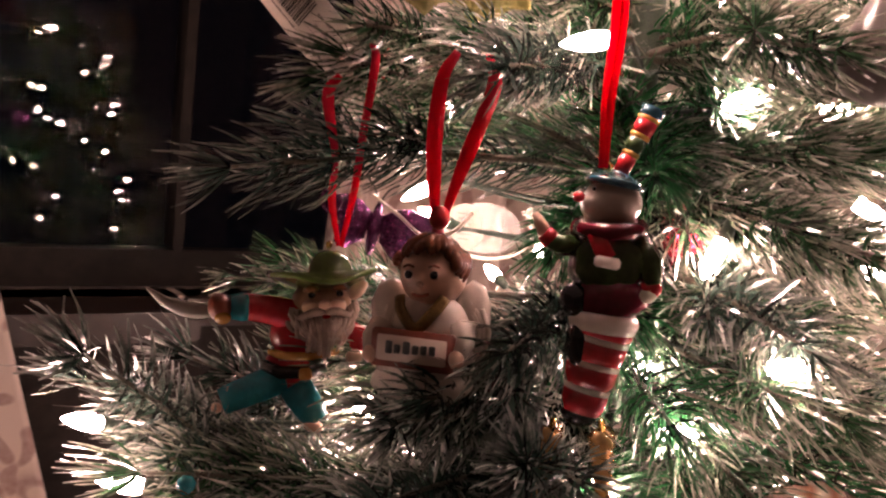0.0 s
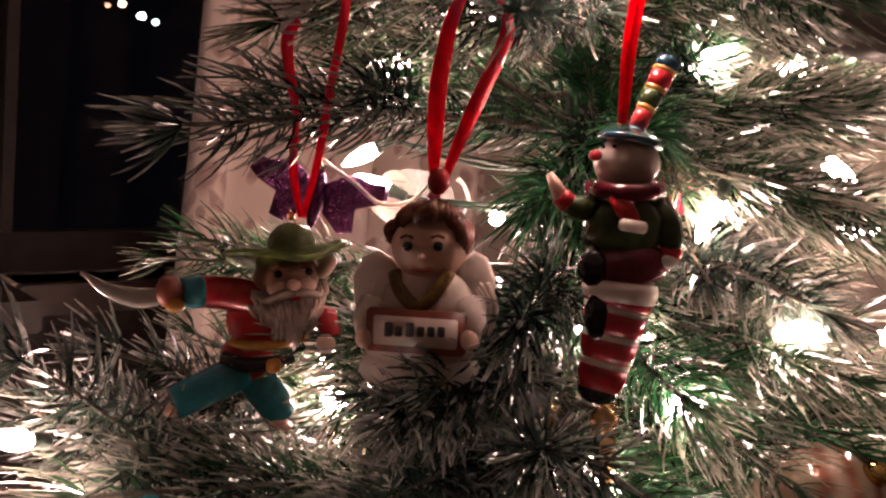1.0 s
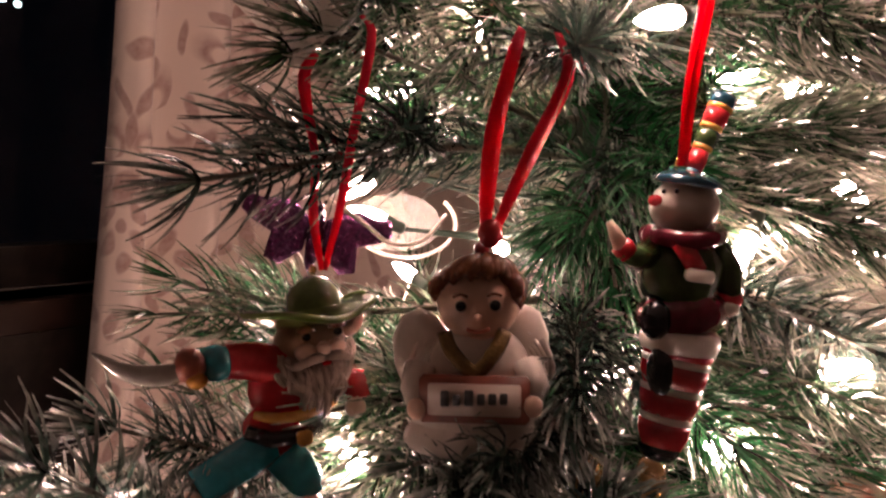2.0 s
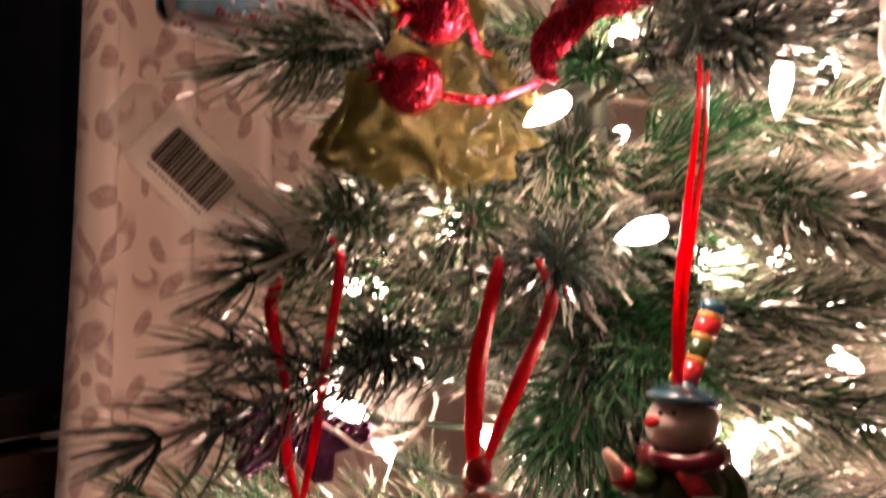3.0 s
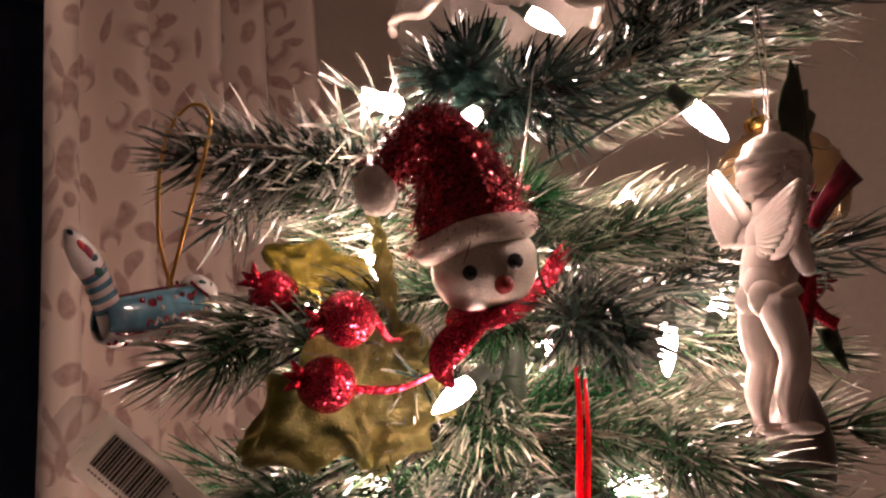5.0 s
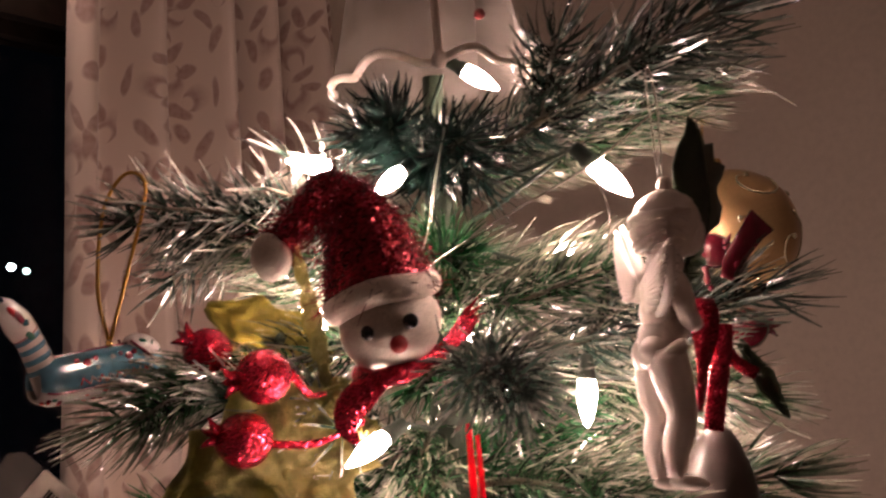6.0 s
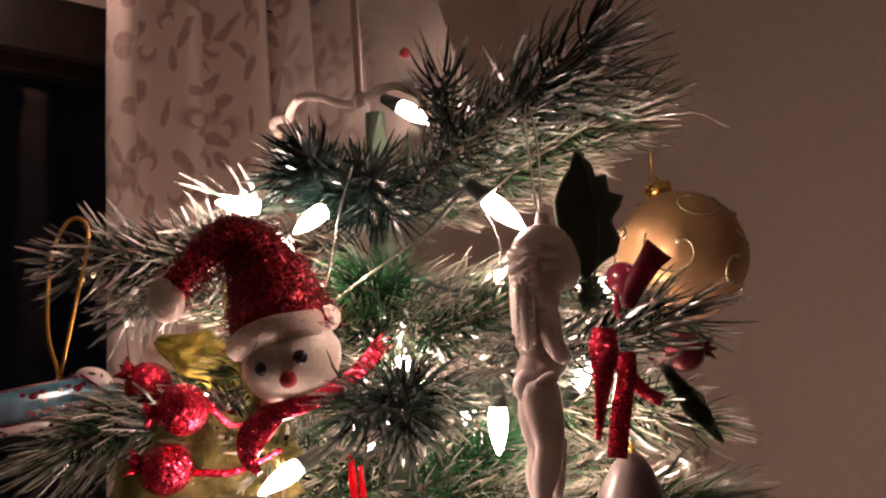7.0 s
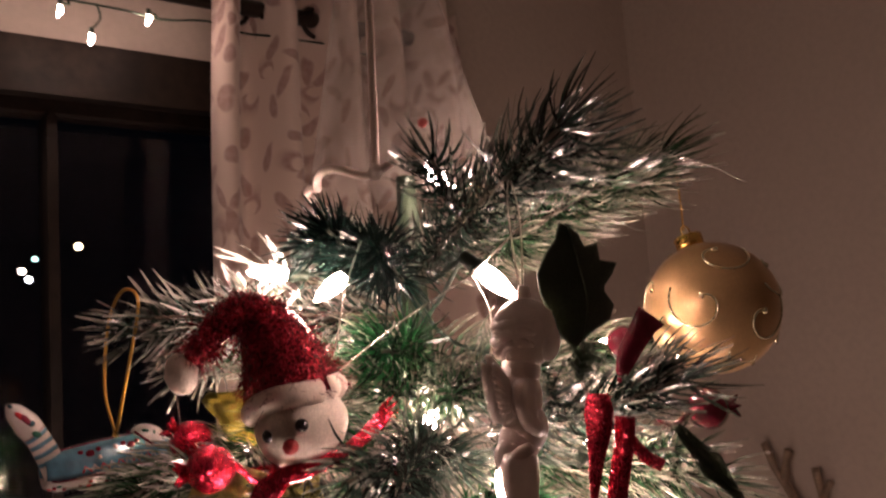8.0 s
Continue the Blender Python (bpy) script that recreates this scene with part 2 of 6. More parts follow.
WALL = mat("wall_paint", (0.49, 0.415, 0.36), 0.85, grain=90, vary=0.07, bump=0.25, blotch=2.5)
CEIL = mat("ceiling_paint", (0.75, 0.72, 0.68), 0.9, grain=60, vary=0.05, blotch=2)
FLOOR = mat("floor_wood", (0.20, 0.11, 0.06), 0.4, grain=40, vary=0.35, blotch=4)
DARKWOOD = mat("dark_wood", (0.015, 0.0095, 0.007), 0.55, grain=60, vary=0.5, bump=0.2, blotch=9)
DARKWOOD.node_tree.nodes["Principled BSDF"].inputs["Specular IOR Level"].default_value = 0.2
SILLWOOD = mat("varnished_sill_wood", (0.026, 0.012, 0.008), 0.32, grain=60, vary=0.5, bump=0.1, blotch=9)
ROD = mat("rod_iron", (0.03, 0.022, 0.018), 0.4, 0.6, grain=200, vary=0.3)
CURTAIN = damask("damask_cloth", (0.61, 0.49, 0.43), (0.285, 0.165, 0.145))
GLASS = thin_glass("window_glass")
NEEDLE = needle_mat("frosted_needle", (0.021, 0.056, 0.025), (0.52, 0.475, 0.405), 0.92, 0.70, 0.17)
NEEDLE_G = needle_mat("green_needle", (0.013, 0.070, 0.024), (0.37, 0.39, 0.31), 1.2, 0.42)
NEEDLE_S = needle_mat("silvery_needle", (0.024, 0.042, 0.032), (0.46, 0.435, 0.395), 0.92, 0.62, 0.19)
# Next two: front tufts' unlit side painted as darker green with less frost.
NEEDLE_D = needle_mat("shaded_needle", (0.020, 0.036, 0.028), (0.30, 0.285, 0.25), 1.0, 0.7, 0.18)
NEEDLE_K = needle_mat("unfrosted_shaded_needle", (0.009, 0.024, 0.020), (0.20, 0.20, 0.18), 1.35, 0.4, 0.2)
# Silvery strips whose light from the nearby bulbs is painted as a paler colour.
NEEDLE_B = needle_mat("lit_silver_needle", (0.03, 0.06, 0.045), (0.66, 0.63, 0.58), 0.7, 0.8, 0.14)
TRUNK_WRAP = mat("trunk_wrap", (0.016, 0.030, 0.014), 0.6, grain=900, vary=0.5, bump=0.6)
STEM = mat("branch_wire", (0.07, 0.055, 0.035), 0.6, grain=900, vary=0.4, bump=0.5)
BULB = glow("lit_bulb", (1.0, 0.69, 0.58), BULB_GLOW)
SOCKET = mat("socket_plastic", (0.010, 0.022, 0.012), 0.55, grain=500, vary=0.2)
CORD = mat("cord_plastic", (0.008, 0.022, 0.012), 0.6, grain=500, vary=0.2)
RIBBON = mat("red_satin", (0.72, 0.014, 0.042), 0.25, grain=1500, vary=0.12, bump=0.2, thin=0.6)
RED_GLIT = glitter("red_glitter", (0.36, 0.005, 0.028), 1800, bright=4.0)
RED_TINSEL = glitter("red_tinsel_felt", (0.19, 0.0025, 0.014), 1100, 0.6, 0.25, 4.5)
WHITE_GLIT = mat("white_glitter_foam", (0.66, 0.58, 0.50), 0.42, grain=1500, vary=0.3, bump=0.8)
FELT = mat("white_felt", (0.78, 0.68, 0.60), 0.95, grain=1200, vary=0.12, bump=0.8)
BLACK = mat("black_bead", (0.008, 0.008, 0.009), 0.12, grain=200, vary=0.1, bump=0)
RED_BEAD = mat("red_foam", (0.36, 0.015, 0.02), 0.5, grain=900, vary=0.2)
PORCELAIN = mat("ivory_porcelain", (0.86, 0.75, 0.70), 0.36, grain=300, vary=0.06, bump=0.08)
GOLD_BALL = mat("matt_gold", (0.52, 0.33, 0.16), 0.33, 0.65, grain=700, vary=0.1, bump=0.05)
GOLD = mat("shiny_gold", (0.80, 0.52, 0.16), 0.16, 1.0, grain=300, vary=0.1)
GOLD_GLIT = glitter("gold_glitter", (0.85, 0.68, 0.42), 2500, 0.8, 0.25)
GOLD_CLOTH = lame("gold_lame", (0.25, 0.222, 0.088))
HOLLY = mat("dark_holly_cloth", (0.026, 0.042, 0.020), 0.55, grain=900, vary=0.35, bump=0.4)
HOLLY.node_tree.nodes["Principled BSDF"].inputs["Specular IOR Level"].default_value = 0.4
GREEN_PAINT = mat("green_resin", (0.105, 0.150, 0.035), 0.22, grain=250, vary=0.25, coat=0.5)
DARK_GREEN = mat("dark_green_resin", (0.035, 0.06, 0.02), 0.22, grain=250, vary=0.3, coat=0.5)
RED_PAINT = mat("red_resin", (0.42, 0.018, 0.025), 0.2, grain=250, vary=0.25, coat=0.6)
MAROON = mat("maroon_resin", (0.13, 0.008, 0.022), 0.2, grain=250, vary=0.3, coat=0.6)
TEAL = mat("teal_resin", (0.01, 0.17, 0.21), 0.22, grain=250, vary=0.25, coat=0.5)
NAVY = mat("navy_resin", (0.012, 0.05, 0.075), 0.2, grain=250, vary=0.25, coat=0.6)
WHITE_PAINT = mat("white_resin", (0.70, 0.60, 0.53), 0.25, grain=250, vary=0.08, coat=0.4)
GREY_BEARD = mat("grey_resin", (0.34, 0.245, 0.20), 0.5, grain=300, vary=0.35, bump=0.3)
SKIN = mat("tan_resin", (0.80, 0.53, 0.41), 0.3, grain=200, vary=0.08, coat=0.3)
SKIN_D = mat("brown_skin_resin", (0.44, 0.24, 0.16), 0.35, grain=200, vary=0.2, coat=0.2)
HAIR = mat("brown_resin", (0.19, 0.062, 0.030), 0.25, grain=500, vary=0.4, bump=0.6, coat=0.4)
BROWN = mat("brown_frame_resin", (0.20, 0.05, 0.03), 0.3, grain=300, vary=0.3)
YELLOW = mat("yellow_resin", (0.36, 0.16, 0.03), 0.25, grain=300, vary=0.2, coat=0.4)
STEEL = mat("pewter_blade", (0.50, 0.46, 0.42), 0.25, 0.7, grain=300, vary=0.15)
INK = mat("ink", (0.02, 0.018, 0.018), 0.5, grain=600, vary=0.2, bump=0)
PRINT = mat("grey_print", (0.16, 0.14, 0.13), 0.6, grain=600, vary=0.3, bump=0)
LABEL_PAPER = mat("label_paper", (0.30, 0.265, 0.23), 0.7, grain=500, vary=0.1, thin=0.12)
PAPER = mat("tag_paper", (0.80, 0.75, 0.70), 0.6, grain=500, vary=0.06, thin=0.45)
CLEAR = sheer("clear_plastic", (0.7, 0.66, 0.62), 0.2)
PURPLE = glitter("purple_glitter", (0.06, 0.006, 0.045), 1500, bright=5.0)
GAUZE = sheer("organza", (0.44, 0.39, 0.36), 0.22)
TRIM_CORD = mat("pale_cord", (0.86, 0.72, 0.65), 0.7, grain=1200, vary=0.15, bump=0.8)
COPPER, nt, bs = nodes_of("pearl_glass")
tcn = nt.nodes.new("ShaderNodeTexCoord")
wvn = nt.nodes.new("ShaderNodeTexWave")
wvn.inputs["Scale"].default_value, wvn.inputs["Distortion"].default_value, wvn.inputs["Detail"].default_value = 32, 4.0, 1.5
rmp = nt.nodes.new("ShaderNodeValToRGB")
rmp.color_ramp.elements[0].color, rmp.color_ramp.elements[1].color = (0.42, 0.17, 0.10, 1), (0.72, 0.52, 0.40, 1)
nt.links.new(tcn.outputs["Object"], wvn.inputs["Vector"])
nt.links.new(wvn.outputs["Fac"], rmp.inputs[0])
nt.links.new(rmp.outputs[0], bs.inputs["Base Color"])
bs.inputs["Roughness"].default_value, bs.inputs["Metallic"].default_value, bs.inputs["Coat Weight"].default_value = 0.14, 0.25, 0.8
AMBER = mat("amber_glass", (0.55, 0.30, 0.12), 0.08, 0.2, grain=300, vary=0.25, trans=0.5, coat=0.5)
SILVER = mat("silver_thread", (0.62, 0.60, 0.56), 0.25, 0.9, grain=2000, vary=0.2)
GOLD_THREAD = mat("gold_thread", (0.60, 0.33, 0.08), 0.3, 0.9, grain=2500, vary=0.3)
TAN = mat("tan_ceramic", (0.085, 0.065, 0.058), 0.35, grain=200, vary=0.2, bump=0.05, coat=0.1)
HORN = mat("pale_driftwood", (0.24, 0.17, 0.12), 0.6, grain=150, vary=0.3, bump=0.5)

# ---- mesh tools ----


def link(name, mesh, parent=None, label=""):
    ob = new(name, mesh)
    if parent is not None:
        ob.parent = parent
    if label:
        ob["label"] = label
    return ob


class Shape:
    """A bmesh that gathers rounded forms, each with its own material."""

    def __init__(self):
        self.bm, self.mats = bmesh.new(), []

    def slot(self, m):
        if m not in self.mats:
            self.mats.append(m)
        return self.mats.index(m)

    def grid(self, pts, m, closed_u=True, caps=True):
        """Rows of points (each a ring) joined by quads."""
        k = self.slot(m)
        rings = [[self.bm.verts.new(p) for p in ring] for ring in pts]
        n = len(rings[0])
        last = n if closed_u else n - 1
        for a, b in zip(rings, rings[1:]):
            for i in range(last):
                f = self.bm.faces.new((a[i], a[(i + 1) % n], b[(i + 1) % n], b[i]))
                f.material_index, f.smooth = k, True
        if caps and closed_u:
            for ring in (rings[0][::-1], rings[-1]):
                f = self.bm.faces.new(ring)
                f.material_index, f.smooth = k, True
        return self

    def ball(self, c, r, m, rot=(0, 0, 0), u=16, v=10, lump=0.0, lump_scale=1.0):
        """Ellipsoid of radii r, with lumps where asked."""
        R = Euler([radians(a) for a in rot]).to_matrix()
        rr = Vector(r if hasattr(r, "__len__") else (r, r, r))
        rings = []
        for j in range(1, v):
            ph = math.pi * j / v - math.pi / 2
            ring = []
            for i in range(u):
                th = 2 * math.pi * i / u
                d = Vector((math.cos(ph) * math.cos(th), math.cos(ph) * math.sin(th), math.sin(ph)))
                k = 1 + (lump * noise.noise(d * lump_scale * 2.0 + Vector(c) * 0.07) if lump else 0)
                ring.append(Vector(c) + R @ Vector((d.x * rr.x, d.y * rr.y, d.z * rr.z)) * k)
            rings.append(ring)
        return self.grid(rings, m)

    def tube(self, pts, radii, m, n=10, flat=1.0, up=(0, 1, 0)):
        """A tube along pts; radii one or one a point; flat squeezes it along up."""
        pts = [Vector(p) for p in pts]
        if not hasattr(radii, "__len__"):
            radii = [radii] * len(pts)
        rings = []
        for i, p in enumerate(pts):
            t = (pts[min(i + 1, len(pts) - 1)] - pts[max(i - 1, 0)]).normalized()
            a = Vector(up)
            if abs(a.dot(t)) > 0.95:
                a = Vector((1, 0, 0))
            s = t.cross(a).normalized()
            w = s.cross(t)
            rings.append([p + (s * math.cos(q) + w * math.sin(q) * flat) * radii[i] for q in (2 * math.pi * k / n for k in range(n))])
        return self.grid(rings, m)

    def lathe(self, profile, m, c=(0, 0, 0), n=24, axis_rot=(0, 0, 0), wave=0.0, lobes=0):
        """Profile of (radius, height) turned round the local z axis."""
        R = Euler([radians(a) for a in axis_rot]).to_matrix()
        rings = []
        for r, h in profile:
            rings.append([Vector(c) + R @ Vector((r * (1 + wave * math.cos(lobes * q)) * math.cos(q), r * (1 + wave * math.cos(lobes * q)) * math.sin(q), h)) for q in (2 * math.pi * k / n for k in range(n))])
        return self.grid(rings, m)

    def slab(self, outline, depth, m, y=0.0, dome=0.0, rim=0.12):
        """A flat outline (x, z) with thickness in y, its front edge rounded and its middle domed."""
        cx = sum(p[0] for p in outline) / len(outline)
        cz = sum(p[1] for p in outline) / len(outline)
        sc = lambda k, yy: [Vector((cx + (x - cx) * k, yy, cz + (z - cz) * k)) for x, z in outline]
        return self.grid([sc(0.15, y - depth / 2 - dome), sc(0.6, y - depth / 2 - dome * 0.7), sc(1 - rim, y - depth / 2 - dome * 0.15), sc(1, y - depth / 4), sc(1, y + depth / 4), sc(1 - rim, y + depth / 2), sc(0.2, y + depth / 2)], m)

    def strip(self, pts, width, thick, m, side=(0, 1, 0)):
        """A ribbon along pts, its width along side (one vector or one a point)."""
        pts = [Vector(p) for p in pts]
        sides = [Vector(s) for s in side] if hasattr(side[0], "__len__") else [Vector(side)] * len(pts)
        ws = width if hasattr(width, "__len__") else [width] * len(pts)
        rings = []
        for i, p in enumerate(pts):
            t = (pts[min(i + 1, len(pts) - 1)] - pts[max(i - 1, 0)]).normalized()
            s = (sides[i] - t * sides[i].dot(t)).normalized()
            w = s.cross(t) * thick / 2
            h = s * ws[i] / 2
            rings.append([p - h - w, p - w * 1.2, p + h - w, p + h + w, p + w * 1.2, p - h + w])
        return self.grid(rings, m)

    def box(self, c, size, m, rot=(0, 0, 0), bev=0.0):
        R = Euler([radians(a) for a in rot]).to_matrix()
        x, y, z = (s / 2 for s in size)
        b = min(bev, x * 0.9, z * 0.9)
        prof = [(-x + b, -z), (x - b, -z), (x, -z + b), (x, z - b), (x - b, z), (-x + b, z), (-x, z - b), (-x, -z + b)] if b else [(-x, -z), (x, -z), (x, z), (-x, z)]
        return self.grid([[Vector(c) + R @ Vector((px, yy, pz)) for px, pz in prof] for yy in (-y, y)], m)

    def mesh(self, name, scale=1.0):
        bmesh.ops.scale(self.bm, vec=(scale, scale, scale), verts=self.bm.verts)
        bmesh.ops.recalc_face_normals(self.bm, faces=self.bm.faces)
        me = bpy.data.meshes.new(name)
        self.bm.to_mesh(me)
        self.bm.free()
        for m in self.mats:
            me.materials.append(m)
        return me

    def take(self, other):
        """Joins another shape into this one."""
        me = bpy.data.meshes.new("joined")
        slots = [self.slot(m) for m in other.mats]
        for f in other.bm.faces:
            f.material_index = slots[f.material_index]
        other.bm.to_mesh(me)
        other.bm.free()
        self.bm.from_mesh(me)
        bpy.data.meshes.remove(me)
        return self

    def flat_edges(self):
        for f in self.bm.faces:
            f.smooth = False
        return self


def thing(name, label, category, group="", kind="", m=None):
    e = new(name)
    e.empty_display_size = 0.02
    if m is not None:
        e.matrix_world = m
    return tagged(e, label, category, group, kind)


def solo(name, shape, m, label, category, scale=1.0, group="", kind=""):
    ob = new(name, shape.mesh(name, scale))
    ob.matrix_world = m
    return tagged(ob, label, category, group, kind)


def part(name, shape, parent, label="", scale=1.0):
    return link(name, shape.mesh(name, scale), parent, label)


def spline(pts, n):
    """Points along a smooth curve through pts."""
    P = [Vector(p) for p in pts]
    P = [P[0] * 2 - P[1]] + P + [P[-1] * 2 - P[-2]]
    out = []
    segs = len(P) - 3
    for k in range(n + 1):
        f = k / n * segs
        i = min(int(f), segs - 1)
        t = f - i
        a, b, c, d = P[i:i + 4]
        out.append(0.5 * (2 * b + (c - a) * t + (2 * a - 5 * b + 4 * c - d) * t * t + (3 * b - a - 3 * c + d) * t ** 3))
    return out


# ---- the room: a corner with a dark window ----
WN, WA = Vector((-0.545, 0.839, 0)), Vector((0.839, 0.545, 0))   # out through the window wall; along it to the corner
WALL_D = 1.09
CEIL_Z = 2.45


def on_wall(s, d, z):
    """s along the window wall, d out from it into the room."""
    return WN * (WALL_D - d) + WA * s + Vector((0, 0, z))


ROOM = Matrix(((WA.x, WN.x, 0, 0), (WA.y, WN.y, 0, 0), (0, 0, 1, 0), (0, 0, 0, 1)))   # local x along the window wall, y outwards


def room_box(name, lo, hi, m, kind="structure", label="", category="", parent=None, bev=0.0):
    sh = Shape()
    c = [(a + b) / 2 for a, b in zip(lo, hi)]
    sh.box(c, [b - a for a, b in zip(lo, hi)], m, bev=bev)
    sh.flat_edges()
    ob = new(name, sh.mesh(name))
    if parent is not None:
        ob.parent = parent
        if label:
            ob["label"] = label
        return ob
    ob.matrix_world = ROOM
    return tagged(ob, label, category, kind=kind)


S0, S1 = -2.2, 1.424
Y0 = WALL_D - 3.4
WIN_S0, WIN_S1, WIN_Z0, WIN_Z1 = -0.25, 0.80, 1.312, 2.10
sh = Shape()
for lo, hi in (((S0, WALL_D, 0), (WIN_S0, WALL_D + 0.14, CEIL_Z)), ((WIN_S1, WALL_D, 0), (S1 + 0.12, WALL_D + 0.14, CEIL_Z)),
               ((WIN_S0, WALL_D, 0), (WIN_S1, WALL_D + 0.14, WIN_Z0)), ((WIN_S0, WALL_D, WIN_Z1), (WIN_S1, WALL_D + 0.14, CEIL_Z))):
    sh.box([(a + b) / 2 for a, b in zip(lo, hi)], [b - a for a, b in zip(lo, hi)], WALL)
sh.flat_edges()
solo("wall_north", sh, ROOM, "warm beige painted wall with a window opening", "wall", kind="structure")
room_box("wall_east", (S1, Y0, 0), (S1 + 0.12, WALL_D, CEIL_Z), WALL, label="plain warm beige painted wall", category="wall")
# Unseen walls, floor and ceiling, added to shut out night light and bounce lamps.
room_box("wall_south", (S0, Y0 - 0.12, 0), (S1 + 0.12, Y0, CEIL_Z), WALL, label="plain warm beige painted wall", category="wall")
room_box("wall_west", (S0 - 0.12, Y0 - 0.12, 0), (S0, WALL_D + 0.14, CEIL_Z), WALL, label="plain warm beige painted wall", category="wall")
room_box("floor", (S0, Y0, -0.1), (S1, WALL_D, 0), FLOOR, label="dark wooden floor", category="floor")
room_box("ceiling", (S0, Y0, CEIL_Z), (S1, WALL_D, CEIL_Z + 0.1), CEIL, label="plain off-white ceiling", category="ceiling")

window = thing("window_1", "dark wooden window with black night panes and a deep sill", "window", kind="structure", m=ROOM)
for nm, lo, hi in (("window_casing", (WIN_S0 - 0.06, WALL_D - 0.02, WIN_Z1 - 0.045), (WIN_S1 + 0.06, WALL_D, WIN_Z1 + 0.027)),
                   ("window_casing", (WIN_S0 - 0.06, WALL_D - 0.018, WIN_Z0), (WIN_S0, WALL_D, WIN_Z1 - 0.046)),
                   ("window_casing", (WIN_S1, WALL_D - 0.018, WIN_Z0), (WIN_S1 + 0.06, WALL_D, WIN_Z1 - 0.046)),
                   ("window_sill", (WIN_S0 - 0.08, WALL_D - 0.09, WIN_Z0 - 0.035), (0.345, WALL_D + 0.05, WIN_Z0)),
                   ("window_sill", (0.347, WALL_D - 0.016, WIN_Z0 - 0.035), (WIN_S1 + 0.08, WALL_D + 0.05, WIN_Z0)),
                   ("window_apron", (WIN_S0 - 0.08, WALL_D - 0.014, 0.06), (WIN_S1 + 0.08, WALL_D - 0.002, WIN_Z0 - 0.036)),
                   ("window_frame", (WIN_S0, WALL_D + 0.04, WIN_Z1 - 0.05), (WIN_S1, WALL_D + 0.08, WIN_Z1)),
                   ("window_frame", (WIN_S0, WALL_D + 0.052, WIN_Z0 + 0.002), (WIN_S1, WALL_D + 0.08, WIN_Z0 + 0.05)),
                   ("window_frame", (0.341, WALL_D + 0.035, WIN_Z0 + 0.051), (0.354, WALL_D + 0.08, WIN_Z1 - 0.051)),
                   ("window_frame", (WIN_S0, WALL_D + 0.04, WIN_Z0 + 0.051), (WIN_S0 + 0.05, WALL_D + 0.08, WIN_Z1 - 0.051)),
                   ("window_frame", (WIN_S1 - 0.05, WALL_D + 0.04, WIN_Z0 + 0.051), (WIN_S1, WALL_D + 0.08, WIN_Z1 - 0.051))):
    room_box(nm, lo, hi, SILLWOOD if nm == "window_sill" else DARKWOOD, parent=window, bev=0.004)
for a, b in ((WIN_S0 + 0.05, 0.341), (0.354, WIN_S1 - 0.05)):
    pane = room_box("pane", (a, WALL_D + 0.058, WIN_Z0 + 0.05), (b, WALL_D + 0.062, WIN_Z1 - 0.05), GLASS, parent=window, label="black night pane that mirrors the tree lights")
    pane.visible_shadow = False


def curtain(name, s_top, s_low, z_top, z_low, d, folds, depth, label):
    """A gathered panel: edges run from s_top (pair) to s_low (pair)."""
    nu, nv = 90, 40
    bm = bmesh.new()
    uvl = bm.loops.layers.uv.new("UVMap")
    grid, uvs = [], []
    for j in range(nv + 1):
        f = j / nv
        z = z_top + (z_low - z_top) * f
        a = s_top[0] + (s_low[0] - s_top[0]) * f
        b = s_top[1] + (s_low[1] - s_top[1]) * f
        row, ruv, run = [], [], 0.0
        prev = None
        for i in range(nu + 1):
            g = i / nu
            ph = g * folds * 2 * math.pi
            soft = 0.55 + 0.45 * noise.noise(Vector((g * 4, f * 1.2, d * 7)))
            off = depth * soft * math.sin(ph + 0.5 * noise.noise(Vector((g * 3, f * 2.2, 3)))) + 0.008 * noise.noise(Vector((g * 7, f * 5, 1)))
            p = on_wall(a + (b - a) * g + 0.006 * noise.noise(Vector((f * 4, g * 2, 9))), d + off, z)
            if prev is not None:
                run += (p - prev).length
            prev = p
            row.append(bm.verts.new(p))
            ruv.append((run, z))
        grid.append(row)
        uvs.append(ruv)
    for j in range(nv):
        for i in range(nu):
            f = bm.faces.new((grid[j][i], grid[j][i + 1], grid[j + 1][i + 1], grid[j + 1][i]))
            f.smooth = True
            for lp, (jj, ii) in zip(f.loops, ((j, i), (j, i + 1), (j + 1, i + 1), (j + 1, i))):
                lp[uvl].uv = uvs[jj][ii]
    me = bpy.data.meshes.new(name)
    bm.to_mesh(me)
    bm.free()
    me.materials.append(CURTAIN)
    ob = new(name, me)
    so = ob.modifiers.new("cloth", "SOLIDIFY")
    so.thickness, so.offset = 0.0015, 0
    return tagged(ob, label, "curtain")


ROD_Z = 2.178
curtain("curtain", (0.510, 0.90), (0.430, 1.08), ROD_Z + 0.045, 0.25, 0.115, 5.0, 0.085, "cream curtain printed with mauve damask, hung on rings")
curtain("curtain", (-0.42, -0.085), (-0.30, 0.245), ROD_Z + 0.045, 0.85, 0.15, 3.0, 0.03, "cream damask curtain, drawn aside, its lower edge swept in")
rod = thing("curtain_rod", "dark iron curtain rod above the window", "curtain rod")
sh = Shape().tube([on_wall(-0.5, 0.10, ROD_Z), on_wall(0.2, 0.10, ROD_Z), on_wall(0.84, 0.10, ROD_Z)], 0.011, ROD, 14)
part("pole", sh, rod)
for s in (-0.45, 0.83):
    part("bracket", Shape().tube([on_wall(s, 0.0, ROD_Z - 0.03), on_wall(s, 0.05, ROD_Z - 0.03), on_wall(s, 0.10, ROD_Z - 0.012)], 0.006, ROD), rod)
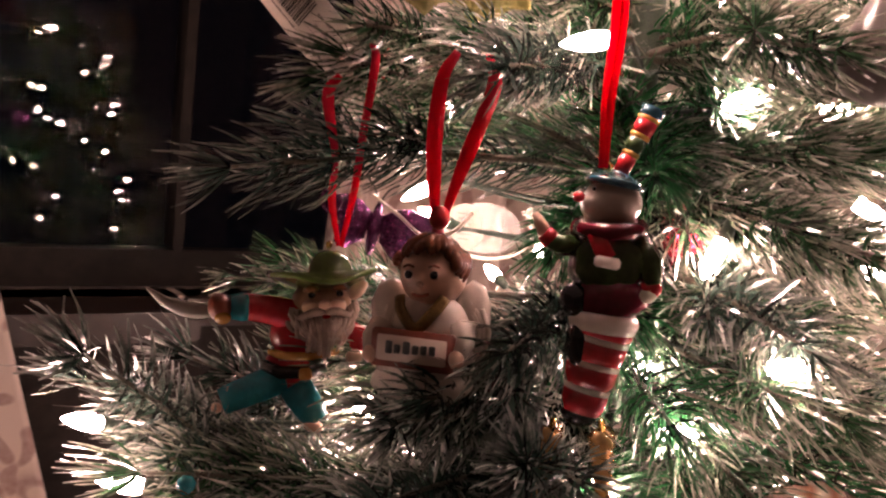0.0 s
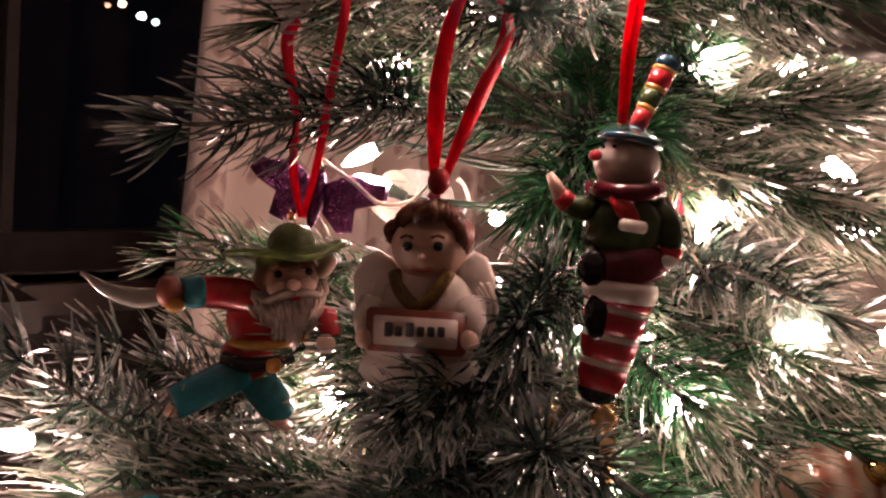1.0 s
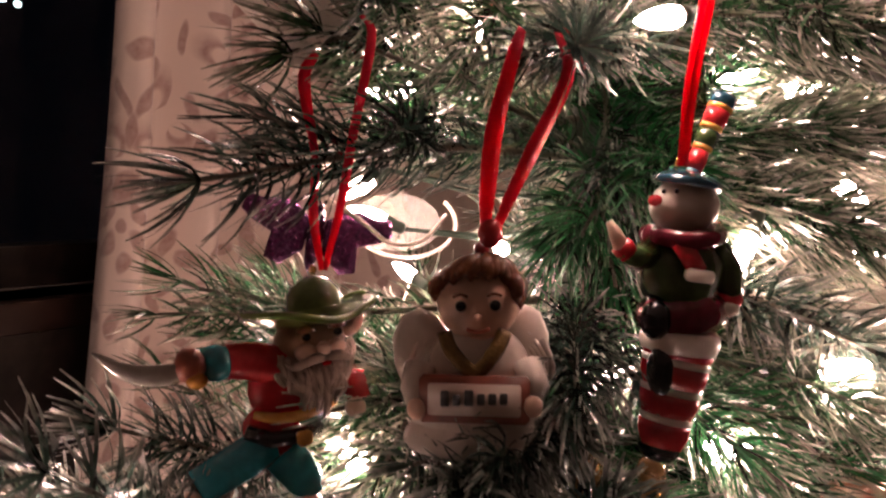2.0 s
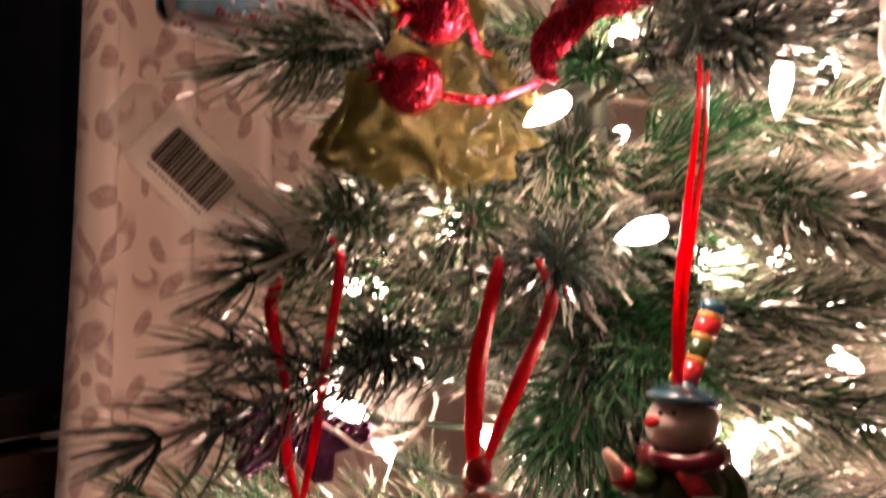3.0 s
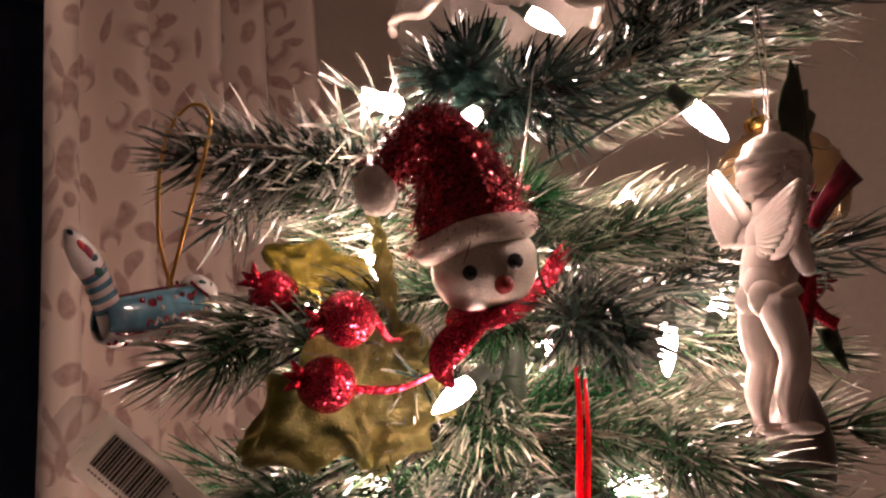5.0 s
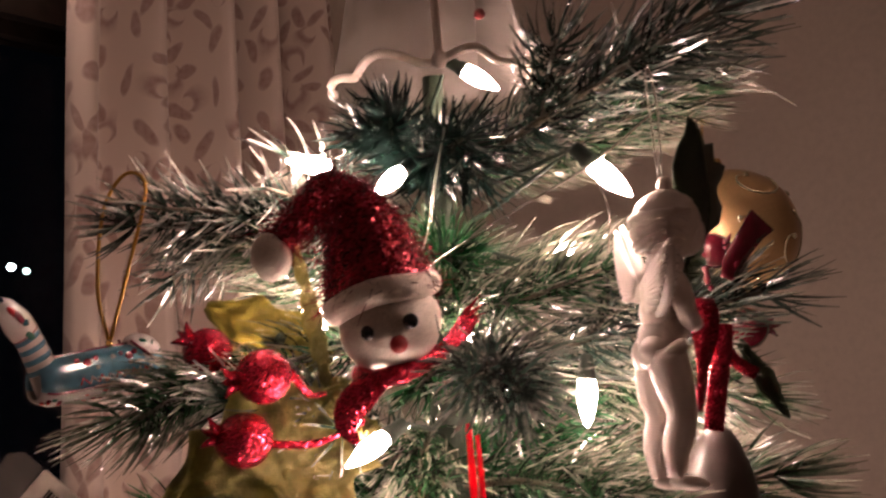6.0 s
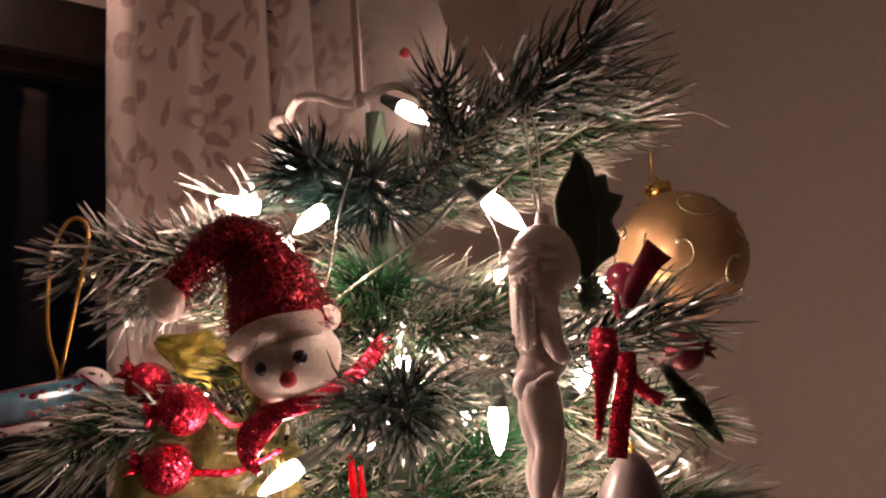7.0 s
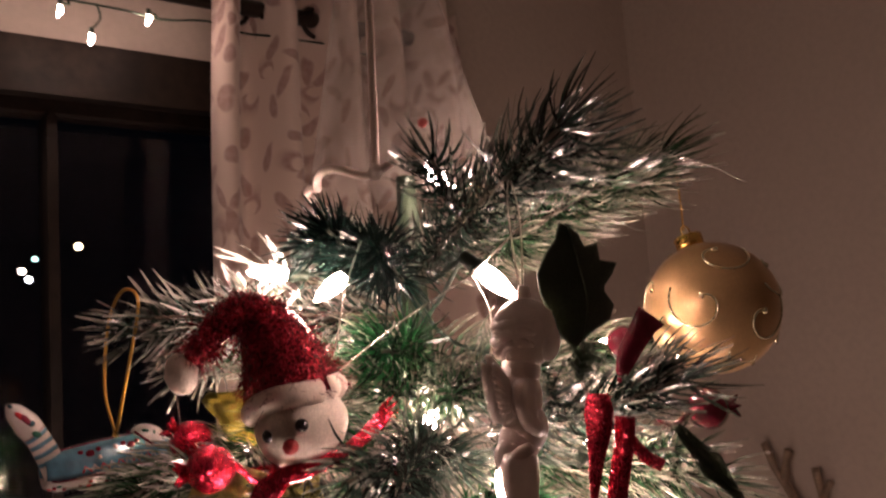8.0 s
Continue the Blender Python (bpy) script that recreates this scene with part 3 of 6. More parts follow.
for s in (0.545, 0.60, 0.66, 0.72, 0.78):
    c = on_wall(s, 0.10, ROD_Z - 0.004)
    ring = [c + (WN * math.cos(q) * 0.3 + WA * math.cos(q) + Vector((0, 0, math.sin(q)))) * 0.02 for q in (k * math.pi / 8 for k in range(17))]
    part("ring", Shape().tube(ring, 0.0035, ROD, 8), rod)

# small lamps twisted along the rod
rod_lights = thing("fairy_lights", "string of small lit lamps twisted along the curtain rod", "string lights")
cordpts = [on_wall(-0.4 + 0.02 * k, 0.115 + 0.004 * math.sin(k * 1.3), ROD_Z - 0.036 - 0.006 * abs(math.sin(k * 0.42))) for k in range(58)]
part("cord", Shape().tube(cordpts, 0.0016, CORD, 6), rod_lights)
for s, dz in ((0.323, -0.057), (0.357, -0.085), (0.424, -0.050), (0.15, -0.05), (0.0, -0.06)):
    c = on_wall(s, 0.122, ROD_Z + dz)
    b = part("lamp", Shape().tube([c + Vector((0, 0, 0.006)), c, c - WA * 0.003 - Vector((0, 0, 0.007))], [0.0026, 0.0032, 0.0008], BULB, 8), rod_lights)
    part("holder", Shape().tube([c + Vector((0, 0, 0.014)), c + Vector((0, 0, 0.006))], 0.003, CORD, 8), b)
    up = on_wall(s + 0.008, 0.117, ROD_Z - 0.038)
    part("lead", Shape().tube(spline((c + Vector((0, 0, 0.012)), c.lerp(up, 0.6) + WA * 0.006, up), 8), 0.0014, CORD, 6), rod_lights)

# lights far off in the night
def far_light(az, el, dist, size, color, strength, label):
    a, e = radians(az), radians(el)
    p = Vector((math.sin(a) * math.cos(e), math.cos(a) * math.cos(e), math.sin(e))) * dist + Vector((0, 0, 1.6))
    sh = Shape().ball((0, 0, 0), size, glow("far_glow", color, strength), u=10, v=6)
    return solo("distant_lamp", sh, Matrix.Translation(p), label, "distant light", group="lights in the night", kind="structure")


far_light(-9.9, 5.1, 60, 0.16, (1, 0.42, 0.25), 1.5, "dim reddish lamp far off in the night")
far_light(-9.1, 5.3, 60, 0.22, (1, 0.62, 0.35), 6, "small orange lamp far off in the night")
far_light(-8.0, 4.75, 60, 0.25, (0.75, 0.9, 1), 9, "small white lamp far off in the night")
far_light(-7.2, 4.5, 60, 0.22, (0.6, 0.9, 0.85), 2.5, "small bluish lamp far off in the night")
far_light(-1.3, 6.7, 60, 0.16, (0.35, 0.25, 1), 1.2, "small violet lamp far off in the night")
far_light(-18.8, 8.8, 60, 0.24, (1, 0.75, 0.45), 8, "small orange lamp far off in the night")
far_light(-21.2, 8.1, 60, 0.18, (0.45, 0.9, 0.8), 3, "small teal lamp far off in the night")
far_light(-21.9, 7.4, 60, 0.22, (1, 0.85, 0.7), 8, "small warm white lamp far off in the night")
far_light(-21.55, 6.9, 60, 0.22, (0.9, 0.95, 1), 7, "small white lamp far off in the night")

# brown forked twigs on the plain wall
hk = Matrix.Translation((0.730, 1.474, 1.455)) @ Matrix.Rotation(radians(-57), 4, "Z") @ Matrix.Scale(0.68, 4)
twigs = thing("twig_hook", "brown forked twig hook fixed to the plain wall", "wall hook", m=hk)
for pts, r in ((((0.06, 0, -0.16), (0.03, -0.02, -0.04), (-0.012, -0.03, 0.04), (-0.034, -0.03, 0.10)), (0.013, 0.012, 0.010, 0.008)),
               (((0.008, -0.025, 0.01), (0.018, -0.03, 0.05), (0.034, -0.035, 0.085)), (0.010, 0.010, 0.009)),
               (((0.08, 0, -0.16), (0.10, -0.02, -0.05), (0.094, -0.03, 0.045)), (0.013, 0.011, 0.008)),
               (((0.099, -0.02, -0.03), (0.118, -0.03, 0.0), (0.132, -0.03, 0.018)), (0.009, 0.008, 0.006))):
    rr = np.interp(np.linspace(0, 1, 13), np.linspace(0, 1, len(r)), r)
    part("twig", Shape().tube([p + Vector((0.002 * noise.noise(p * 40), 0, 0.002 * noise.noise(p * 60))) for p in spline(pts, 12)], [float(v) * (1 + 0.12 * math.sin(7 * k)) for k, v in enumerate(rr)], HORN, 10), twigs)
part("back_plate", Shape().box((0.07, 0.004, -0.17), (0.12, 0.012, 0.05), HORN, bev=0.008), twigs)

# ---- the tree ----
TRUNK = Vector((0.108, 0.468, 0))
rng = np.random.default_rng(7)


def needles(stem, count, length, width, lift, curl, seed, bare=0.0):
    """Curved flat strips set all round a stem (a list of points, root to tip)."""
    g = np.random.default_rng(seed)
    S = np.array([tuple(p) for p in stem])
    seg = np.linalg.norm(np.diff(S, axis=0), axis=1)
    cum = np.concatenate([[0], np.cumsum(seg)]) / seg.sum()
    order = (np.arange(count) + 0.5) / count
    f = bare + (1 - bare) * np.clip(order ** 0.92 + 0.004 * g.normal(size=count), 0, 1)
    f[-(count // 12):] = 1.0
    base = np.stack([np.interp(f, cum, S[:, k]) for k in range(3)], 1)
    ahead = np.stack([np.interp(np.minimum(f + 0.04, 1.0), cum, S[:, k]) for k in range(3)], 1)
    behind = np.stack([np.interp(np.maximum(f - 0.06, 0.0), cum, S[:, k]) for k in range(3)], 1)
    t = ahead - behind
    t /= np.linalg.norm(t, axis=1)[:, None]
    e1 = np.cross(t, np.array([0.03, 0.02, 1.0]))
    e1 /= np.linalg.norm(e1, axis=1)[:, None]
    e2 = np.cross(t, e1)
    turn = np.arange(count) * 2.39996 + 0.22 * g.normal(size=count)
    r = e1 * np.cos(turn)[:, None] + e2 * np.sin(turn)[:, None]
    ang = np.radians(lift) * (1 + 0.13 * g.normal(size=count))
    ang = np.clip(ang * np.where(f > 0.93, g.random(count), 1.0), 0.05, 1.5)
    d0 = t * np.cos(ang)[:, None] + r * np.sin(ang)[:, None]
    L = length * (0.74 + 0.36 * g.random(count)) * np.where(f > 0.8, 0.92, 1.0)
    sway = (t * curl + np.array([0, 0, -0.05])) * (0.7 + 0.5 * g.random(count))[:, None] + 0.07 * g.normal(size=(count, 3))
    sway[::13] += 0.4 * g.normal(size=sway[::13].shape)
    dirs, spots = [d0], [base]
    for step in range(4):
        spots.append(spots[-1] + dirs[-1] * (L * 0.25)[:, None])
        d = dirs[-1] + sway * 0.68
        dirs.append(d / np.linalg.norm(d, axis=1)[:, None])
    w = np.cross(dirs[2], g.normal(size=(count, 3)))
    w /= np.linalg.norm(w, axis=1)[:, None]
    hw = (width * (0.7 + 0.5 * g.random(count)) / 2)[:, None] * w
    V = np.stack([q for p, k in zip(spots, (0.7, 1.0, 1.0, 0.85, 0.35)) for q in (p - hw * k, p + hw * k)], 1).reshape(-1, 3)
    k = np.arange(count) * 10
    F = np.stack([np.stack([k + a, k + a + 1, k + a + 3, k + a + 2], 1) for a in (0, 2, 4, 6)], 1).reshape(-1, 4)
    lv = np.repeat(np.linspace(0.0, 1.0, 5), 2)
    lu = np.array([0.0, 1.0] * 5)
    idx = F.reshape(-1) % 10
    return V, F, np.stack([lu[idx], lv[idx]], 1)


tree = thing("christmas_tree", "frosted artificial Christmas tree hung with ornaments and lit bulbs", "christmas tree", m=Matrix.Translation(TRUNK))
tree_inv = Matrix.Translation(-TRUNK)
sh = Shape().tube([(0, 0, 0.02), (0, 0, 0.9), (0.002, 0, 1.6), (0, -0.004, 1.79)], [0.018, 0.016, 0.011, 0.005], TRUNK_WRAP, 12)
part("trunk", sh, tree, "green-brown wire-wrapped trunk pole")
sh = Shape()
for k in range(4):
    a = k * math.pi / 2 + 0.4
    sh.tube([(0, 0, 0.12), (math.cos(a) * 0.12, math.sin(a) * 0.12, 0.07), (math.cos(a) * 0.28, math.sin(a) * 0.28, 0.008)], [0.012, 0.01, 0.008], ROD, 8)
part("stand", sh, tree, "dark metal tree stand")

KINDS = {"frost": (NEEDLE, 0.034, 0.00120, 60, 0.75), "green": (NEEDLE_G, 0.033, 0.00115, 54, 0.55), "silver": (NEEDLE_S, 0.030, 0.00150, 66, 0.35), "long": (NEEDLE, 0.037, 0.00120, 62, 1.0), "dark": (NEEDLE_D, 0.033, 0.00125, 58, 0.75), "black": (NEEDLE_K, 0.030, 0.00130, 58, 0.5), "bright": (NEEDLE_B, 0.028, 0.0015, 60, 0.15)}
branch_no = 0


def branch(tip, base_z, kind="frost", count=420, sag=0.0, start=0.0, via=None, scale=1.0, sprigs=2):
    """A bough from the trunk to its tip: wire stem with side sprigs, and its needles. start: how far out the needles begin."""
    global branch_no
    branch_no += 1
    g = np.random.default_rng(900 + branch_no)
    root = Vector((TRUNK.x, TRUNK.y, base_z))
    tip = Vector(tip)
    tip = tip - (tip - root).normalized() * 0.014
    mid = Vector(via) if via is not None else root.lerp(tip, 0.5) + Vector((0, 0, -sag))
    bow = Vector(g.normal(size=3)) * 0.006
    pts = spline((root, mid + bow, tip), 12)
    local = [tree_inv @ p for p in pts]
    sh = Shape().tube(local, [0.0022 - 0.00011 * k for k in range(13)], STEM, 6)
    m, ln, wd, lift, curl = KINDS[kind]
    length = (tip - root).length
    parts = [needles(local, int(count * 0.72), ln * scale, wd, lift, curl, 100 + branch_no, start)]
    ax = (tip - root).normalized()
    for s in range(sprigs):
        f = 0.45 + 0.22 * s + 0.08 * g.random()
        a = local[int(f * 12)]
        side = ax.cross(Vector((0, 0, 1))).normalized() * (1 if (s + branch_no) % 2 else -1)
        d = (ax * 0.85 + side * (0.45 + 0.25 * g.random()) + Vector((0, 0, 0.25 * g.normal()))).normalized()
        e = a + d * min(0.045, length * 0.3) * (0.8 + 0.4 * g.random())
        tw = spline((a, a.lerp(e, 0.5) + Vector((0, 0, 0.002)), e), 6)
        sh.tube(tw, 0.0009, STEM, 5)
        parts.append(needles(tw, int(count * 0.16), ln * scale * 0.85, wd, lift, curl, 5000 + branch_no * 3 + s, 0.1))
    st = part("branch", sh, tree)
    V, F, U, n = [], [], [], 0
    for v, f, u in parts:
        V.append(v)
        F.append(f + n)
        U.append(u)
        n += len(v)
    V, F, U = np.concatenate(V), np.concatenate(F), np.concatenate(U)
    me = bpy.data.meshes.new("needles")
    me.from_pydata(V.tolist(), [], F.tolist())
    uv = me.uv_layers.new(name="UVMap")
    uv.data.foreach_set("uv", U.astype(np.float32).reshape(-1))
    me.materials.append(m)
    nd = link("needles", me, st)
    nd["kind"] = "stuff"
    return pts


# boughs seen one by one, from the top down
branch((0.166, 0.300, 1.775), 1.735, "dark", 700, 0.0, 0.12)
branch((0.252, 0.440, 1.790), 1.742, "long", 620, 0.008, 0.15)
branch((0.200, 0.360, 1.765), 1.738, "frost", 420, 0.0, 0.15)
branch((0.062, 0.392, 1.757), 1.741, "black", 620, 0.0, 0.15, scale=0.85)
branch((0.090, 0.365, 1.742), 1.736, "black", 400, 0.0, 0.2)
branch((-0.044, 0.448, 1.717), 1.716, "silver", 620, 0.006, 0.05)
branch((-0.010, 0.47, 1.712), 1.695, "long", 300, 0.0, 0.1)
branch((0.205, 0.405, 1.688), 1.690, "long", 480, 0.0, 0.1)
branch((0.160, 0.375, 1.690), 1.680, "frost", 380, 0.004, 0.15)
branch((0.085, 0.40, 1.700), 1.690, "green", 300, 0.0, 0.2)
branch((0.222, 0.354, 1.678), 1.655, "dark", 430, 0.008, 0.3)
branch((0.248, 0.400, 1.628), 1.640, "frost", 420, 0.0, 0.2)
branch((-0.050, 0.430, 1.636), 1.665, "frost", 620, -0.008, 0.1)
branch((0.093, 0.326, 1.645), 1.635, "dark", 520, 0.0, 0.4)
branch((0.072, 0.395, 1.588), 1.630, "frost", 260, 0.0, 0.25)
branch((0.070, 0.400, 1.640), 1.655, "green", 160, 0.0, 0.5, scale=0.7)
branch((0.020, 0.432, 1.750), 1.712, "bright", 50, 0.0, 0.3)
branch((-0.042, 0.440, 1.724), 1.716, "bright", 110, 0.004, 0.15)
branch((0.222, 0.355, 1.603), 1.592, "long", 680, 0.004, 0.1)
branch((0.165, 0.335, 1.590), 1.592, "frost", 420, 0.0, 0.2)
branch((-0.050, 0.418, 1.563), 1.600, "frost", 640, -0.006, 0.1)
branch((0.034, 0.345, 1.572), 1.582, "dark", 400, 0.0, 0.35)
branch((0.010, 0.39, 1.574), 1.594, "long", 300, 0.0, 0.2)
branch((-0.081, 0.380, 1.521), 1.535, "dark", 560, -0.006, 0.05)
branch((-0.020, 0.43, 1.550), 1.554, "green", 300, 0.0, 0.1)
branch((0.110, 0.375, 1.535), 1.545, "green", 420, 0.0, 0.2)
branch((0.225, 0.385, 1.556), 1.552, "long", 640, 0.0, 0.1)
branch((0.240, 0.372, 1.500), 1.535, "frost", 640, -0.006, 0.1)
branch((0.170, 0.352, 1.520), 1.535, "frost", 420, 0.0, 0.2)
branch((-0.092, 0.455, 1.462), 1.470, "frost", 200, 0.0, 0.4, scale=0.7)
branch((-0.030, 0.402, 1.437), 1.452, "long", 460, 0.0, 0.1)
branch((0.046, 0.340, 1.462), 1.470, "dark", 440, 0.0, 0.3)
branch((0.016, 0.334, 1.443), 1.452, "dark", 300, 0.0, 0.45, sprigs=1)
branch((0.192, 0.338, 1.450), 1.470, "frost", 520, 0.0, 0.15)
branch((0.124, 0.346, 1.438), 1.450, "green", 460, 0.0, 0.25)
branch((0.104, 0.39, 1.462), 1.470, "green", 380, 0.0, 0.2)
branch((-0.118, 0.332, 1.452), 1.375, "silver", 760, 0.0, 0.1, via=(-0.035, 0.425, 1.378))
branch((0.005, 0.335, 1.434), 1.418, "silver", 640, 0.0, 0.1)
branch((0.060, 0.330, 1.425), 1.405, "silver", 420, 0.0, 0.3)
branch((-0.075, 0.350, 1.385), 1.370, "frost", 560, 0.0, 0.1)
branch((-0.010, 0.332, 1.398), 1.380, "silver", 560, 0.0, 0.15)
branch((0.122, 0.350, 1.396), 1.392, "green", 560, 0.0, 0.15)
branch((0.240, 0.385, 1.425), 1.400, "frost", 560, 0.0, 0.15)
branch((0.060, 0.345, 1.380), 1.372, "frost", 520, 0.0, 0.15)

branch((-0.105, 0.425, 1.430), 1.375, "silver", 560, 0.0, 0.2)
branch((-0.135, 0.375, 1.430), 1.350, "silver", 640, 0.0, 0.2, via=(-0.05, 0.43, 1.365))
branch((-0.060, 0.385, 1.395), 1.350, "silver", 560, 0.0, 0.2)
branch((-0.100, 0.350, 1.400), 1.345, "frost", 480, 0.0, 0.2)
branch((-0.030, 0.43, 1.415), 1.400, "frost", 420, 0.0, 0.2)
branch((-0.060, 0.460, 1.452), 1.440, "green", 320, 0.0, 0.3)

branch((0.165, 0.326, 1.412), 1.425, "frost", 260, 0.0, 0.5, sprigs=1)
branch((0.205, 0.330, 1.420), 1.440, "green", 240, 0.0, 0.5, sprigs=1)
branch((0.174, 0.334, 1.476), 1.490, "silver", 300, 0.0, 0.5, sprigs=1)
# short sprays that hang before the trunk
branch((0.094, 0.400, 1.478), 1.530, "green", 300, -0.006, 0.25)
branch((0.112, 0.398, 1.500), 1.548, "dark", 300, -0.004, 0.25)
branch((0.090, 0.405, 1.442), 1.492, "green", 280, -0.004, 0.25)
branch((0.066, 0.418, 1.492), 1.520, "green", 240, -0.004, 0.3)
for x, y, z in ((0.23, 0.44, 1.41), (0.26, 0.47, 1.45), (0.24, 0.43, 1.49), (0.27, 0.47, 1.52), (0.24, 0.45, 1.56), (0.20, 0.46, 1.43), (0.21, 0.48, 1.50), (0.20, 0.50, 1.57), (0.17, 0.44, 1.46), (0.16, 0.43, 1.52), (0.27, 0.42, 1.44), (0.18, 0.41, 1.40)):
    branch((x, y, z), z - 0.02, "frost" if x > 0.2 else "green", 420, 0.0, 0.1)

# the rest of the tree, tier by tier, thinner where the lamps leave gaps at the top
tier = 0
for z in np.arange(0.42, 1.69, 0.062):
    tier += 1
    low = z < 1.30
    n = 10 if z < 1.55 else (7 if z < 1.62 else 4)
    for k in range(n):
        a = 2 * math.pi * (k + 0.5 * (tier % 2) + 0.25 * rng.random()) / n
        d = Vector((math.cos(a), math.sin(a), 0))
        reach = (0.065 + (1.76 - z) * 0.42) * (0.8 + 0.3 * rng.random())
        if d.y < -0.2:
            if z > 1.36 and z < 1.7 and d.y < -0.5 and k % 2:
                continue
            reach = min(reach, 0.055 / max(-d.y, 0.3)) if not low else min(reach, 0.17 + (1.3 - z) * 0.25)
        if d.x > 0.3 and z > 1.36:
            reach = min(reach, 0.15)
        tip = TRUNK + d * reach + Vector((0, 0, z + 0.03 + 0.03 * rng.random()))
        if 1.44 < z < 1.515 and d.x < 0.0:
            continue   # an open gap between two tiers, where the bag ring and the butterfly show
        branch(tip, z, ("frost", "green", "silver", "long")[int(rng.integers(4))] if not low else "frost", 300 if not low else 260, 0.004, 0.05, scale=1.0 if not low else 1.4)

# ---- lights on the tree ----
lights = thing("string_lights", "green-corded string of warm white pointed bulbs wound through the tree", "string lights", m=Matrix.Identity(4))
# Seen bulbs, and unseen ones added among the boughs to brighten dim needles.
LAMPS = [
    ((0.0511, 0.3879, 1.6234), (-0.8, -0.2, -0.45)), ((0.1385, 0.3488, 1.7198), (0.6, -0.2, -0.6)), ((0.1381, 0.3786, 1.6360), (-0.05, 0, -1)),
    ((0.0392, 0.4242, 1.7386), (-0.9, -0.2, 0.1)), ((0.0689, 0.4084, 1.7282), (-0.5, -0.3, -0.4)), ((0.124, 0.44, 1.783), (0.7, -0.3, -0.5)),
    ((0.2032, 0.4257, 1.6944), (-0.9, -0.2, 0)), ((0.044, 0.468, 1.673), (-0.6, -0.4, 0.2)), ((0.0384, 0.4347, 1.5836), (-0.3, -0.7, 0.2)), ((0.049, 0.476, 1.676), (-0.6, -0.5, 0.2)), ((0.112, 0.446, 1.664), (0.2, 0.5, 0.3)), ((0.185, 0.405, 1.652), (0.4, 0.3, 0.3)), ((0.021, 0.468, 1.658), (-0.3, 0.4, -0.3)),
    ((0.0696, 0.3577, 1.5847), (-0.9, -0.2, -0.2)), ((0.017, 0.463, 1.558), (-0.3, -0.8, 0.1)), ((0.0063, 0.4950, 1.5128), (-0.8, -0.2, -0.5)),
    ((0.1382, 0.3897, 1.5047), (-0.35, -0.1, -0.9)), ((0.0742, 0.4800, 1.4896), (-0.3, -0.9, 0)), ((0.1635, 0.3551, 1.4686), (0.3, -0.6, 0.3)),
    ((-0.1151, 0.3618, 1.4138), (-0.3, -0.5, 0.2)), ((-0.099, 0.366, 1.387), (-0.9, -0.2, 0.1)), ((0.203, 0.44, 1.392), (-0.5, -0.5, 0)),
    ((-0.003, 0.442, 1.410), (-0.2, -0.6, 0.3)), ((0.150, 0.425, 1.575), (0.3, -0.5, 0.2)), ((0.122, 0.412, 1.448), (0.3, -0.6, 0.2)), ((-0.004, 0.418, 1.414), (-0.4, -0.6, 0.2)), ((0.215, 0.40, 1.505), (0.4, -0.5, 0.1)),
    ((0.215, 0.43, 1.59), (0.5, 0.2, 0.3)), ((0.215, 0.42, 1.53), (0.6, -0.1, -0.3)),
    ((0.245, 0.40, 1.46), (0.6, -0.3, 0.2)), ((0.105, 0.392, 1.395), (0.1, -0.8, -0.2)), ((0.130, 0.372, 1.432), (0.3, -0.6, 0.2)), ((0.100, 0.405, 1.455), (0.1, -0.6, 0.3)), ((0.155, 0.425, 1.700), (0.3, 0.4, 0.2)), ((0.150, 0.40, 1.348), (0.2, -0.7, 0.2)),
]
# Unseen bulbs added all through the tree, to light the room and needles.
g2 = np.random.default_rng(21)
for k in range(64):
    z = 0.45 + 1.2 * k / 64
    a = k * 2.4 + 0.5 * g2.random()
    d = Vector((math.cos(a), math.sin(a), 0))
    if d.y < -0.25 and z > 1.3:
        d.y = -d.y
    r = (0.04 + (1.76 - z) * 0.32) * (0.7 + 0.3 * g2.random())
    if d.x > 0.4:
        r = min(r, 0.14)
    LAMPS.append((tuple(TRUNK + d * r + Vector((0, 0, z))), (d.x, d.y, 0.3)))
bulb_mesh = Shape().lathe([(0.0012, -0.001), (0.0030, 0.0), (0.0038, 0.004), (0.0037, 0.008), (0.0029, 0.0125), (0.0015, 0.0168), (0.0004, 0.019)], BULB, n=10).mesh("bulb")
husk_mesh = Shape().lathe([(0.0015, -0.010), (0.0028, -0.009), (0.0031, -0.003), (0.0036, -0.0025), (0.0036, 0.0), (0.002, 0.001)], SOCKET, n=10).mesh("socket")
for p, d in LAMPS:
    q = Vector(d).to_track_quat("Z", "Y").to_matrix().to_4x4()
    m = Matrix.Translation(Vector(p)) @ q @ Matrix.Translation((0, 0, -0.009))
    so = link("socket", husk_mesh, lights)
    so.matrix_local = m
    link("bulb", bulb_mesh, so, "lit warm white pointed bulb")
# the cord goes from socket to socket, dipping in towards the trunk
order = sorted(LAMPS, key=lambda l: l[0][2])
run = []
for (pa, da), (pb, db) in zip(order, order[1:]):
    a, b = Vector(pa) - Vector(da).normalized() * 0.018, Vector(pb) - Vector(db).normalized() * 0.018
    mid = (a + b) / 2
    mid = mid.lerp(Vector((TRUNK.x, TRUNK.y, mid.z)), 0.75)
    run += spline((a, a.lerp(mid, 0.6) + Vector((0, 0, -0.006)), mid, b.lerp(mid, 0.6), b), 12)[:-1]
part("cord", Shape().tube(run, 0.0011, CORD, 5), lights, "thin green twisted cord")

# ---- ornaments ----


